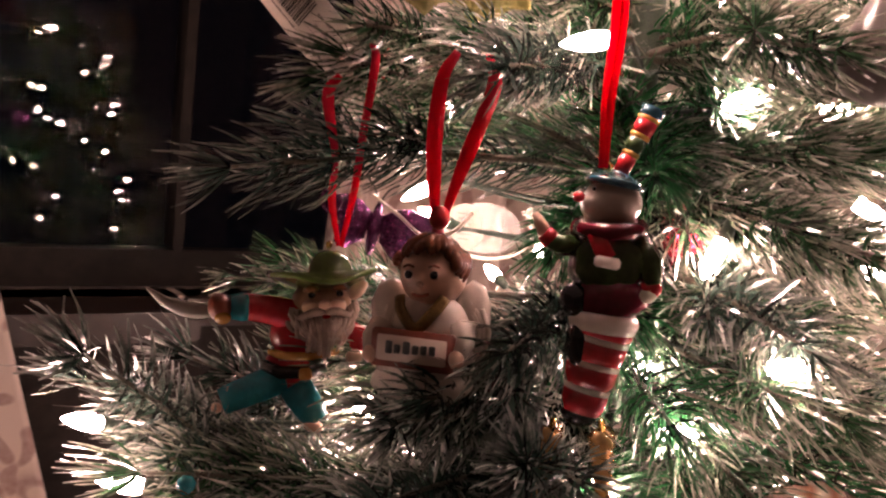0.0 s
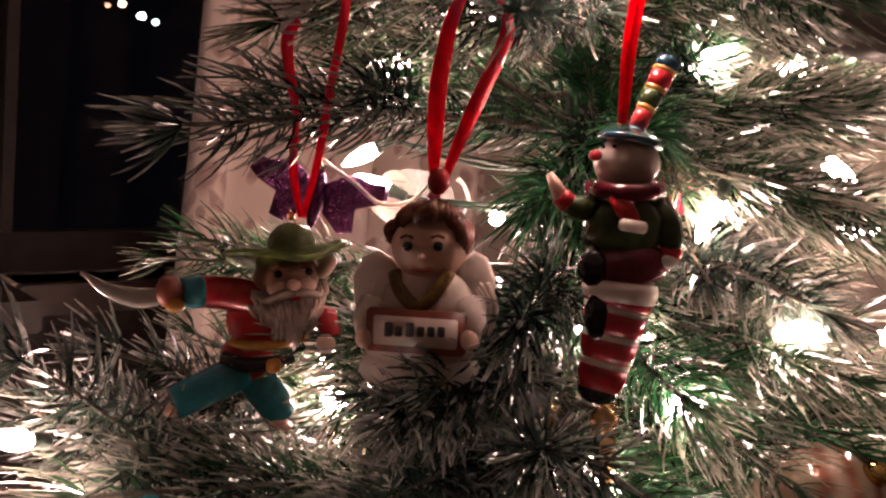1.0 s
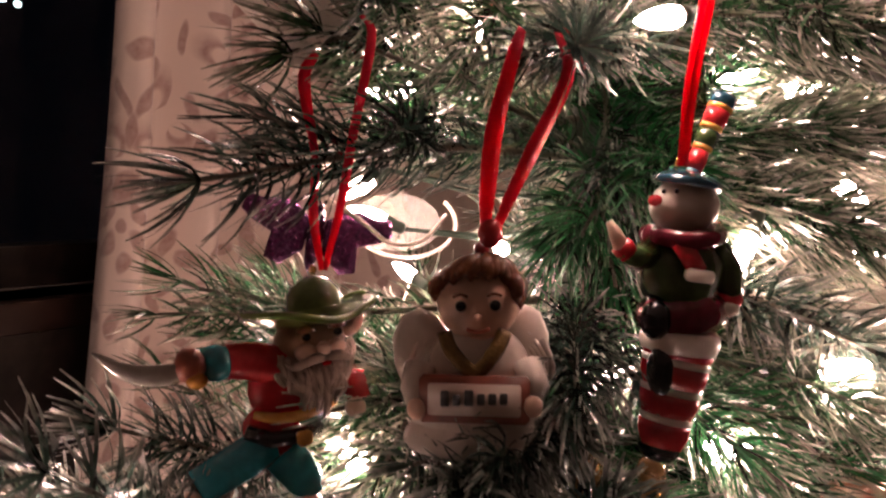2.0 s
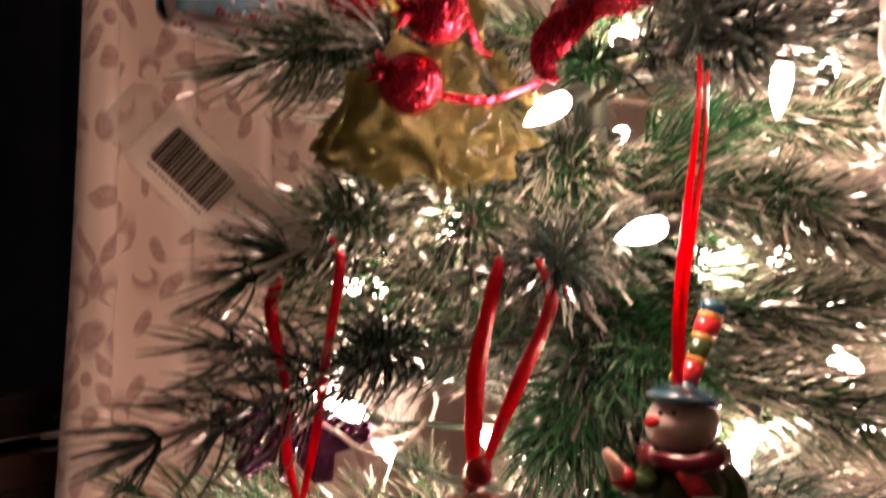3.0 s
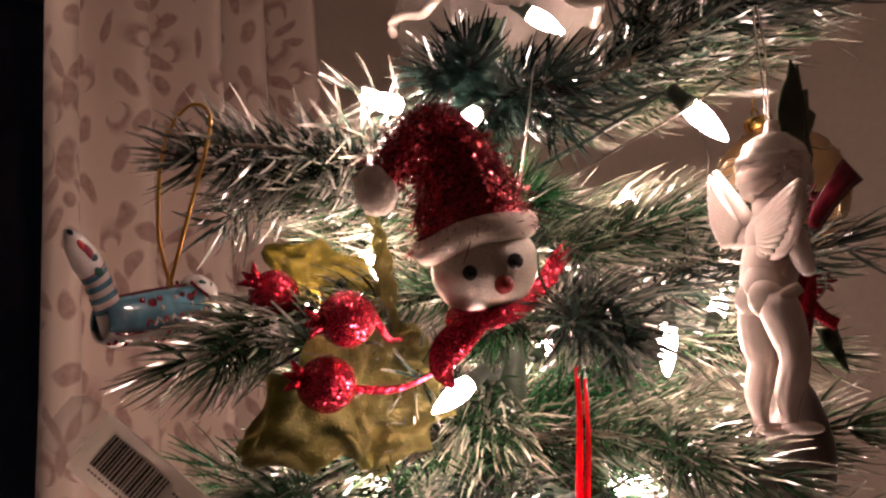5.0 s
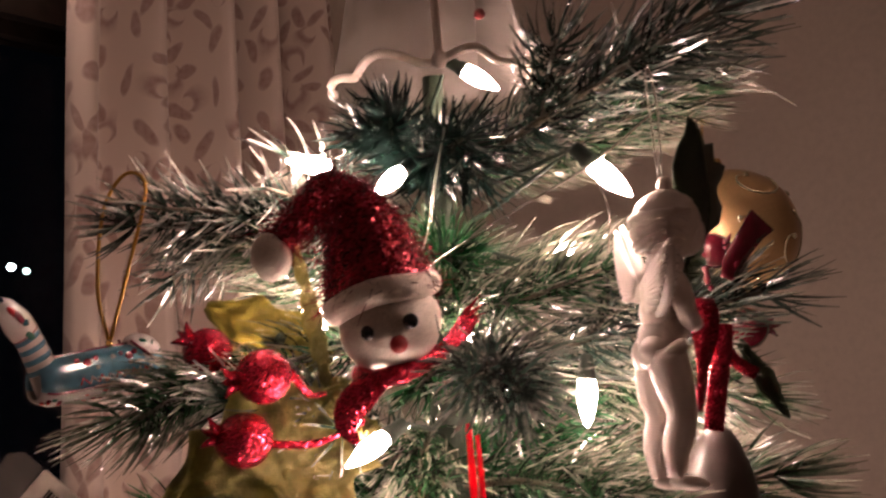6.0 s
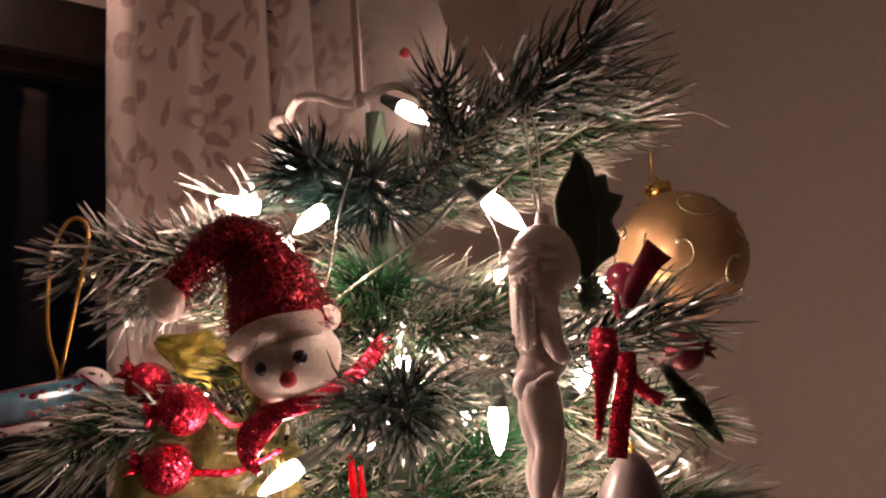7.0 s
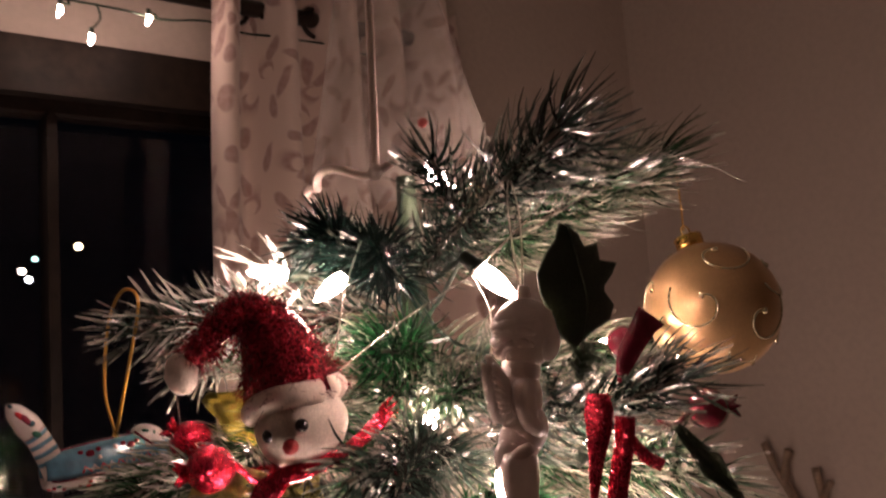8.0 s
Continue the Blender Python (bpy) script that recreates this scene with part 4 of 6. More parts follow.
class Kit:
    """A thing gathered from named parts, each a Shape of its own, drawn in small units."""

    def __init__(self, name, m, scale, label, category):
        self.root, self.scale, self.parts = thing(name, label, category, m=m), scale, []

    def __call__(self, name, label="", under=""):
        sh = Shape()
        self.parts.append((name, sh, label, under))
        return sh

    def done(self):
        made = {"": self.root}
        for name, sh, label, under in self.parts:
            made[name] = part(name, sh, made[under], label, self.scale)
        return self.root


def ribbon(strands, m, label):
    """A ribbon loop: its strands run from the ornament up to the bough."""
    root = thing("ribbon", label, "ribbon", m=Matrix.Identity(4))
    for pts, widths, twist in strands:
        n = 22
        P = spline(pts, n)
        W = list(np.interp(range(n + 1), np.linspace(0, n, len(widths)), widths))
        sides = [(0.95, -0.2 + math.sin(twist * k / n) * 0.9, 0.1 * math.cos(twist * k / n)) for k in range(n + 1)]
        part("strand", Shape().strip(P, W, 0.00035, m, sides), root)
    return root

RED = RIBBON


def thread(name, pts, r, m, label):
    return solo(name, Shape().tube(spline(pts, 28), r, m, 6), Matrix.Identity(4), label, "thread")


# pirate figurine, arm and sabre stretched out
S = 0.000212
pir = pose(-0.0227, 0.4051, 1.4485, -6, -5.8, 19)
sh = Shape()
for under in (0, 1):
    rings = []
    for r in (20, 50, 80, 102, 114, 117):
        rings.append([Vector((-7 + r * math.cos(w), 0.85 * r * math.sin(w), 106 - 7 * under + (r / 115) ** 2 * 40 * math.cos(w) ** 2 + max(0.0, -math.sin(w)) * r * 0.27 + 3 * math.sin(5 * w) * (r / 115) ** 2)) for w in (2 * math.pi * q / 36 for q in range(36))])
    sh.grid(rings, GREEN_PAINT, caps=True)
rim = [(-7 + 116 * math.cos(w), 0.85 * 116 * math.sin(w), 102 + 40 * math.cos(w) ** 2 + max(0.0, -math.sin(w)) * 31 + 3 * math.sin(5 * w)) for w in (2 * math.pi * q / 36 for q in range(37))]
sh.tube(rim, 6.5, GREEN_PAINT, 8)
sh.ball((6, 6, 142), (49, 46, 48), GREEN_PAINT, (0, 4, 0))
sh.ball((-16, -8, 84), (64, 46, 46), SKIN_D, lump=0.06)
sh.ball((58, -22, 104), (26, 20, 15), SKIN, (0, -42, 10), lump=0.1)
sh.ball((-20, -62, 80), (13, 13, 11), SKIN)
for x in (-46, 8):
    sh.ball((x, -50, 76), (20, 14, 14), SKIN, lump=0.06)
for x in (-44, 14):
    sh.ball((x, -52, 101), (8, 6, 7), BLACK)
    sh.tube(spline([(x - 16, -50, 110), (x, -58, 115), (x + 16, -52, 109)], 5), [3, 6, 7, 7, 5, 3], HAIR, 7)
sh.ball((-18, -26, 36), (66, 30, 50), GREY_BEARD, lump=0.12, lump_scale=2.2, u=24, v=16)
gw = np.random.default_rng(8)
for k in range(54):
    u = -1 + 2 * (k + 0.5) / 54
    x0, e = -20 + 76 * u, -22 + 50 * u + 6 * gw.normal()
    zt, zb = 58 + 24 * abs(u) ** 1.5 - 20 * (k % 3 == 1), -26 + 38 * abs(u) ** 2 + 9 * gw.normal()
    d0 = -50 + 34 * u * u - 4 * (k % 2)
    sh.tube(spline([(x0, d0, zt), (x0 * 0.97 + 3 * gw.normal(), d0 - 10, (zt * 2 + zb) / 3), (e + 3 * gw.normal(), d0 - 7, (zt + 2 * zb) / 3), (e - 3, d0 + 5, zb)], 8), [2.5, 4, 5, 5.5, 5.5, 5, 4.5, 3.5, 1.5], GREY_BEARD, 6)
for k in (-1, 1):
    sh.tube(spline([(-20, -66, 66), (-20 + k * 24, -64, 66), (-20 + k * 50, -54, 56), (-20 + k * 62, -44, 64)], 8), [6, 8, 9, 9, 8, 7, 5, 3, 1.5], GREY_BEARD, 9)
sh.ball((-18, -66, 56), (9, 6, 4), RED_PAINT)
sh.ball((-62, 2, 14), (66, 40, 64), RED_PAINT, (0, 18, 0), lump=0.08)
sh.ball((-92, 4, -52), (50, 38, 46), RED_PAINT, (0, 22, 0), lump=0.08)
sh.ball((-74, 6, -94), (34, 32, 28), RED_PAINT, (0, 10, 0), lump=0.1)
sh.tube(spline([(-132, -22, -14), (-100, -42, -22), (-50, -44, -26), (10, -30, -22)], 8), [6, 8, 9, 9, 9, 9, 8, 8, 7], YELLOW, 10)
sh.tube([(-140, -8, -44), (-112, -38, -56), (-62, -42, -60), (-20, -24, -58)], [13, 14, 14, 12], BLACK, 10)
sh.box((-64, -56, -60), (26, 8, 24), YELLOW, bev=5)
sh.tube(spline([(-70, 0, 50), (-110, -6, 66), (-150, -10, 76), (-182, -12, 80)], 10), [36, 35, 34, 33, 32, 31, 30, 30, 29, 29, 28], RED_PAINT, 14)
sh.tube([(-170, -12, 79), (-184, -12, 80), (-206, -14, 82)], [29, 30, 25], TEAL, 14)
sh.ball((-226, -16, 84), (26, 22, 28), BROWN, lump=0.12)
sh.ball((-222, -30, 62), (17, 15, 13), YELLOW)
sh.tube(spline([(-234, -18, 78), (-280, -20, 80), (-326, -20, 98), (-366, -18, 132)], 12), [14, 15, 17, 18, 18, 17, 16, 14, 12, 10, 8, 5, 2], STEEL, 10, flat=0.3)
sh.tube([(30, 0, 20), (58, -16, 4), (56, -34, -26)], [28, 25, 20], RED_PAINT, 12)
sh.ball((42, -44, -36), 18, SKIN)
sh.tube([(-104, 0, -74), (-146, -4, -86), (-190, -6, -100), (-230, -6, -112)], [34, 34, 32, 30], TEAL, 16)
sh.ball((-240, -16, -122), (12, 20, 10), SKIN_D, (0, 20, 0))
sh.tube([(-80, 0, -90), (-66, -6, -116), (-50, -8, -142), (-38, -8, -166)], [36, 36, 34, 30], TEAL, 16)
sh.ball((-46, -22, -178), (22, 28, 12), SKIN_D, (0, 15, 0))
sh.ball((4, 0, 200), (7, 7, 9), GOLD)
solo("pirate_figurine", sh, pir, "resin bearded pirate in green hat and red coat, sabre drawn", "figurine", S)

# small winged figurine with a name plate
S = 0.000210
ang = pose(0.0195, 0.3680, 1.4737, -6, -7.0, -21.0)
COLLAR = mat("dull_gold_resin", (0.17, 0.10, 0.03), 0.35, 0.3, grain=900, vary=0.4, bump=0.6)
PLATE = mat("pale_plate_resin", (0.62, 0.49, 0.42), 0.3, grain=300, vary=0.08, coat=0.3)
LIPS = mat("rose_resin", (0.50, 0.16, 0.11), 0.35, grain=300, vary=0.1)
sh = Shape()
sh.ball((14, 2, 70), (66, 58, 66), SKIN, lump=0.02, u=24, v=16)
sh.ball((14, 14, 92), (69, 58, 48), HAIR, (0, 4, 0), lump=0.06, lump_scale=2, u=24, v=14)
for k in range(15):
    u = -1 + 2 * k / 14
    top = Vector((30 + 10 * u, -6, 139))
    end = Vector((14 + 62 * u, -56 + 50 * u * u, 106 - 30 * abs(u) ** 3 + 5 * (k % 3)))
    sh.tube(spline([top, top.lerp(end, 0.45) + Vector((6 * u, -14, 10)), end + Vector((0, -2, 10)), end], 8), [5, 8, 10, 11, 11, 10, 8, 6, 3], HAIR, 9)
for k in range(4):
    sh.tube(spline([(70, 10 - 12 * k, 112), (80 - 2 * k, 4 - 12 * k, 88), (78 - 3 * k, -6 - 10 * k, 56 + 6 * k)], 6), [10, 13, 14, 13, 11, 8, 3], HAIR, 9)
    sh.tube(spline([(-44, 10 - 10 * k, 110), (-56 + 2 * k, 4 - 10 * k, 92), (-52 + 2 * k, 0 - 10 * k, 72 + 5 * k)], 6), [9, 11, 12, 11, 9, 7, 3], HAIR, 9)
for x in (-13, 39):
    sh.ball((x + 1, -57, 68), (8.5, 5, 8.5), BLACK)
    sh.tube(spline([(x - 11, -54, 82), (x, -57, 86), (x + 11, -54, 82)], 5), 2.4, HAIR, 6)
sh.ball((13, -60, 50), (7, 6, 6), SKIN)
sh.tube(spline([(-4, -55, 32), (13, -59, 28), (30, -55, 32)], 6), 3.2, LIPS, 7)
sh.ball((14, -6, 16), (30, 28, 26), SKIN)
sh.ball((10, 4, -30), (78, 50, 66), WHITE_PAINT, lump=0.05, u=24, v=14)
sh.ball((0, 6, -100), (102, 54, 66), WHITE_PAINT, lump=0.07, u=24, v=14)
sh.ball((-6, 6, -140), (108, 52, 44), WHITE_PAINT, lump=0.08, u=24, v=14)
sh.tube(spline([(-40, -32, 26), (-28, -50, -2), (6, -60, -32), (38, -50, -2), (54, -32, 26)], 14), 12, COLLAR, 10, flat=0.5)
for k in (-1, 1):
    wing = [(8 + k * (44 + (90 if k < 0 else 72) * a), z + 10) for a, z in ((0.0, 8), (0.18, 34), (0.5, 50), (0.82, 38), (1.0, 4), (0.98, -40), (0.8, -86), (0.5, -110), (0.2, -86), (0.04, -40))]
    sh.slab(wing if k > 0 else wing[::-1], 20, WHITE_PAINT, y=26, dome=10)
    for j in range(4):
        sh.tube(spline([(14 + k * (62 + j * 12), 14 - j, 6), (14 + k * (86 + j * 9), 10, -20 - 6 * j), (14 + k * (74 + j * 9), 14, -72 - 4 * j)], 6), [5, 6, 6, 6, 5, 4, 3], WHITE_PAINT, 8)
sh.box((4, -62, -72), (168, 14, 72), BROWN, (0, 3, 0), bev=6)
sh.box((4, -70, -72), (140, 6, 48), PLATE, (0, 3, 0), bev=3)
for k, (x, w) in enumerate(((-44, 13), (-27, 12), (-8, 14), (10, 12), (27, 12), (44, 12))):
    sh.box((x + 4, -74.5, -71 + (3 if k in (0, 2) else 0)), (w, 3, 24 if k in (0, 2) else 17), INK, (0, 3, 0), bev=2)
for x in (-84, 92):
    sh.ball((x, -64, -84), (15, 15, 18), SKIN, lump=0.08)
    sh.tube([(x * 0.95, -20, -30), (x * 1.05, -44, -58), (x, -58, -76)], [26, 22, 16], WHITE_PAINT, 12)
sh.ball((22, 0, 152), (12, 12, 13), RED_BEAD)
solo("angel_figurine", sh, ang, "white winged resin figurine holding a framed name plate", "figurine", S)

# snowman stocking ornament
S = 0.000208
kit = Kit("snowman_stocking_ornament", pose(0.0871, 0.3536, 1.4934, -5.0, -5.7, -5.0), S, "glossy resin snowman in a red striped stocking, tall striped hat", "ornament")
kit("hat", "tall hat banded navy, red, yellow and green").tube([(20, 0, 196), (53, 0, 261), (86, 0, 326)], [12, 15, 19], NAVY, 14)
cols = [NAVY, RED_PAINT, YELLOW, DARK_GREEN, YELLOW, RED_PAINT, YELLOW, NAVY]
cuts = (0, 0.12, 0.34, 0.40, 0.58, 0.64, 0.82, 0.87, 1)
for k in range(8):
    a, b = cuts[k], cuts[k + 1]
    p = lambda f: (20 + 67 * f, 0, 194 + 134 * f)
    kit("band", "", "hat").tube([p(a), p((a + b) / 2), p(b)], [13.5 + 9 * a, 14 + 9 * (a + b) / 2, 13.5 + 9 * b], cols[k], 16)
kit("hat_brim").lathe([(4, 20), (30, 18), (52, 6), (58, 0), (54, -8), (20, -6)], NAVY, c=(18, 0, 190), n=22, axis_rot=(0, 12, 0))
kit("head", "white glossy round head").ball((12, 0, 152), (57, 52, 46), WHITE_PAINT, u=22, v=14)
kit("nose").ball((-48, -20, 164), (12, 11, 10), RED_PAINT)
for x, y in ((-38, -30), (-22, -42)):
    kit("eye").ball((x, y, 178), 4, BLACK)
sh = kit("scarf", "dark red wrapped scarf")
sh.tube(spline([(-46, -8, 108), (-10, -48, 100), (40, -42, 102), (64, 0, 108), (20, 44, 108), (-30, 38, 108), (-46, -8, 108)], 20), 17, MAROON, 12)
sh.tube([(-20, -48, 98), (-8, -60, 72), (4, -62, 52)], [16, 17, 15], RED_PAINT, 10, flat=0.5)
kit("scarf_fringe").box((2, -66, 46), (46, 12, 20), WHITE_PAINT, (0, 10, 0), bev=5)
kit("jacket", "dark green glossy jacket").ball((6, 0, 44), (72, 54, 70), DARK_GREEN, lump=0.10, u=24, v=16)
kit("sash", "maroon glossy sash").ball((8, 0, -22), (76, 56, 46), MAROON, lump=0.12, u=24, v=14)
sh = kit("arm")
sh.tube([(-52, -6, 78), (-84, -18, 76), (-106, -22, 90)], [25, 21, 16], DARK_GREEN, 14)
sh.tube([(-96, -20, 84), (-110, -22, 98)], [19, 17], RED_PAINT, 12)
kit("mitten").tube([(-108, -22, 96), (-118, -24, 116), (-128, -24, 134)], [13, 11, 6], SKIN, 10)
sh = kit("arm")
sh.tube([(60, 0, 84), (84, -8, 44), (90, -14, 4)], [26, 24, 20], DARK_GREEN, 14)
sh.ball((84, -14, -4), (22, 20, 17), RED_PAINT)
kit("mitten").ball((76, -22, -16), (19, 17, 13), WHITE_PAINT)
for c, r in (((-54, -28, -24), (27, 24, 31)), ((-44, -26, -108), (25, 25, 42))):
    kit("boot").ball(c, r, BLACK, lump=0.1)
kit("cuff", "white stocking cuff").lathe([(30, 14), (62, 10), (66, -4), (60, -22), (30, -24)], WHITE_PAINT, c=(2, 0, -62), n=24, axis_rot=(0, 8, 0))
top, bot = Vector((0, 0, -76)), Vector((-40, -4, -252))
kit("stocking", "red and white striped glossy stocking").tube([top, bot.lerp(top, 0.1)], [54, 33], RED_PAINT, 18)
cuts = (0.0, 0.10, 0.16, 0.36, 0.42, 0.62, 0.68, 0.90)
for k in range(7):
    a, b = cuts[k], cuts[k + 1]
    rr = lambda f: 58 - 24 * f
    red = k % 2 == 0
    bul = 2.5 if red else 0.0
    P = [top.lerp(bot, a) , top.lerp(bot, (a + b) / 2), top.lerp(bot, b)]
    for q, f in zip(P, (a, (a + b) / 2, b)):
        q.z += 0
    rings = []
    for q, r in zip(P, (rr(a) + bul * 0.3, rr((a + b) / 2) + bul, rr(b) + bul * 0.3)):
        rings.append([q + Vector((r * math.cos(w), r * math.sin(w), -0.26 * r * math.cos(w))) for w in (2 * math.pi * j / 24 for j in range(24))])
    kit("stripe", "", "stocking").grid(rings, RED_PAINT if red else WHITE_PAINT)
kit("toe", "black glossy toe").ball((-40, -6, -238), (35, 34, 24), BLACK, (0, 14, 0))
kit("loop").tube([(6, 0, 208), (-2, 0, 220), (2, 0, 232), (12, 0, 222), (6, 0, 208)], 3, GOLD, 8)
kit.done()

# red ribbons of the three resin ornaments
ribbon([(((-0.0235, 0.411, 1.490), (-0.028, 0.410, 1.510), (-0.0285, 0.411, 1.530), (-0.034, 0.411, 1.556), (-0.030, 0.414, 1.566)), (0.002, 0.0035, 0.003, 0.0062, 0.003), 2.0),
        (((-0.0225, 0.411, 1.490), (-0.0185, 0.409, 1.515), (-0.0165, 0.406, 1.540), (-0.0135, 0.402, 1.572), (-0.016, 0.408, 1.580)), (0.002, 0.0032, 0.0034, 0.0038, 0.003), 1.0)], RED, "narrow red satin ribbon looped over a bough")
ribbon([(((0.0205, 0.367, 1.508), (0.0180, 0.362, 1.525), (0.0165, 0.357, 1.545), (0.0175, 0.351, 1.565), (0.022, 0.356, 1.576)), (0.002, 0.0055, 0.0062, 0.005, 0.003), 0.7),
        (((0.0225, 0.367, 1.508), (0.0255, 0.363, 1.522), (0.0305, 0.358, 1.540), (0.037, 0.352, 1.564), (0.034, 0.356, 1.576)), (0.002, 0.004, 0.006, 0.0058, 0.003), 0.9)], RED, "red satin ribbon looped over a bough tip")
ribbon([(((0.0805, 0.352, 1.5385), (0.0788, 0.350, 1.565), (0.0780, 0.346, 1.595), (0.0745, 0.338, 1.622), (0.074, 0.338, 1.636)), (0.002, 0.0036, 0.0036, 0.0030, 0.0025), 1.2),
        (((0.0820, 0.352, 1.5385), (0.0808, 0.350, 1.565), (0.0812, 0.347, 1.590), (0.0785, 0.340, 1.612), (0.077, 0.338, 1.632)), (0.002, 0.003, 0.0036, 0.003, 0.002), 1.6)], RED, "long red satin ribbon looped over a bough")
solo("bead", Shape().ball((0, 0, 0), (0.0042, 0.0042, 0.005), RED_PAINT), Matrix.Translation((0.0215, 0.365, 1.512)), "small glossy red bead on the ribbon", "bead")

# snowman head with a red tinsel hat
S = 0.000212
kit = Kit("snowman_head_ornament", pose(0.0573, 0.3686, 1.6681, 0, -14.5, -24.4), S, "white glitter snowman head in a red tinsel hat and scarf", "ornament")
kit("head", "white glittered foam head").ball((0, 0, 8), (88, 90, 82), WHITE_GLIT, u=28, v=18, lump=0.03)
for x, z in ((-24, 2), (47, 0)):
    kit("eye", "shiny black bead eye").ball((x, -86 + abs(x - 10) * 0.12, z), 13, BLACK)
kit("nose", "dark red button nose").ball((20, -92, -30), 15, RED_BEAD)
ring = [(82 * math.cos(q), 82 * math.sin(q), 58 + 4 * math.sin(3 * q)) for q in (k * math.pi / 14 for k in range(29))]
kit("hat_brim", "white felt hat brim").tube(ring, 24, FELT, 12)
sh = kit("hat", "red tinsel hat with a folded tip")
cone = spline([(0, 0, 56), (2, -4, 108), (2, -14, 164), (-6, -40, 222), (-28, -76, 244), (-74, -118, 206), (-106, -144, 170)], 24)
rad = np.interp(np.linspace(0, 1, 25), (0, 0.15, 0.35, 0.5, 0.65, 0.8, 1), (98, 90, 72, 52, 34, 29, 19))
sh.tube(cone, list(rad), RED_TINSEL, 22)
gg = np.random.default_rng(5)
for k in range(2600):
    f = gg.random() * 24
    i = min(int(f), 23)
    c = cone[i].lerp(cone[i + 1], f - i)
    t = (cone[i + 1] - cone[i]).normalized()
    d = Vector(gg.normal(size=3))
    d = (d - t * d.dot(t)).normalized()
    r0 = float(np.interp(f, range(25), rad))
    q = c + d * (r0 - 3)
    o = (d * (0.55 + 0.5 * gg.random()) + Vector(gg.normal(size=3)) * 0.55 + Vector((0, 0, -0.45))).normalized() * (12 + 30 * gg.random() ** 1.5 + (18 if k % 9 == 0 else 0))
    w = o.cross(Vector(gg.normal(size=3))).normalized() * 0.75
    kk = sh.slot(RED_TINSEL)
    fc = sh.bm.faces.new([sh.bm.verts.new(v) for v in (q - w, q + w, q + o + w * 0.6, q + o - w * 0.6)])
    fc.material_index = kk
kit("pompom", "white felt pompom").ball((-124, -150, 156), (31, 29, 38), FELT, lump=0.10, lump_scale=3, u=20, v=12)
sh = kit("scarf", "red glitter felt scarf")
sh.tube(spline([(-76, -14, -56), (-40, -52, -72), (20, -40, -74), (66, 10, -60)], 12), [17] * 13, RED_GLIT, 14, flat=0.6)
sh.tube(spline([(62, 34, -60), (84, 58, -50), (106, 84, -34), (126, 106, -14)], 8), [10, 12, 14, 15, 16, 17, 17, 17, 15], RED_GLIT, 12, flat=0.2)
sh.tube(spline([(-30, -54, -78), (-64, -56, -88), (-96, -50, -106), (-112, -40, -136), (-100, -40, -164)], 10), [15, 19, 24, 28, 28, 27, 24, 20, 15, 10, 6], RED_GLIT, 14, flat=0.35)
for k in range(9):
    kit("fringe", "", "scarf").tube([(118, 98, -28 + 3 * k), (130 + 3 * (k % 3), 108 + 4 * (k % 2), -26 + 4 * k), (140 + 7 * (k % 3), 114 + 4 * (k % 2), -28 + 5.5 * k)], [2.4, 2, 0.8], RED_GLIT, 5)
kit.done()

# porcelain winged figure
S = 0.000187
che = pose(0.1398, 0.3223, 1.6601, -4, -4, -104)
sh = Shape()
sh.ball((12, 8, 206), (57, 60, 66), PORCELAIN, lump=0.03, u=28, v=20)
sh.ball((14, 46, 192), (40, 28, 40), PORCELAIN, u=18, v=12)
sh.ball((13, 4, 214), (61, 62, 60), PORCELAIN, (0, 6, 0), u=36, v=26, lump=0.07, lump_scale=3.2)
for z, r, w in ((172, 50, 13), (190, 57, 12), (214, 60, 10)):
    sh.tube([(12 + r * math.cos(q), 8 + r * math.sin(q), z + 5 * math.sin(3 * q + z) + 10 * math.cos(q)) for q in (-3.6 + 4.0 * k / 26 for k in range(27))], [w * (0.35 + 0.75 * max(0.0, math.sin(math.pi * k / 26)) ** 0.5) * (1 + 0.12 * math.sin(k * 1.7)) for k in range(27)], PORCELAIN, 10)
sh.tube([(10, 4, 262), (10, 4, 286), (10, 4, 298)], [15, 14, 10], PORCELAIN, 12)
sh.ball((8, 2, 136), (38, 34, 34), PORCELAIN)
sh.ball((4, -2, 84), (48, 40, 58), PORCELAIN, u=24, v=16)
sh.ball((2, 6, 28), (43, 42, 50), PORCELAIN, u=24, v=16)
for x in (-22, 24):
    sh.ball((x, -20, -26), (31, 33, 36), PORCELAIN, u=20, v=14)
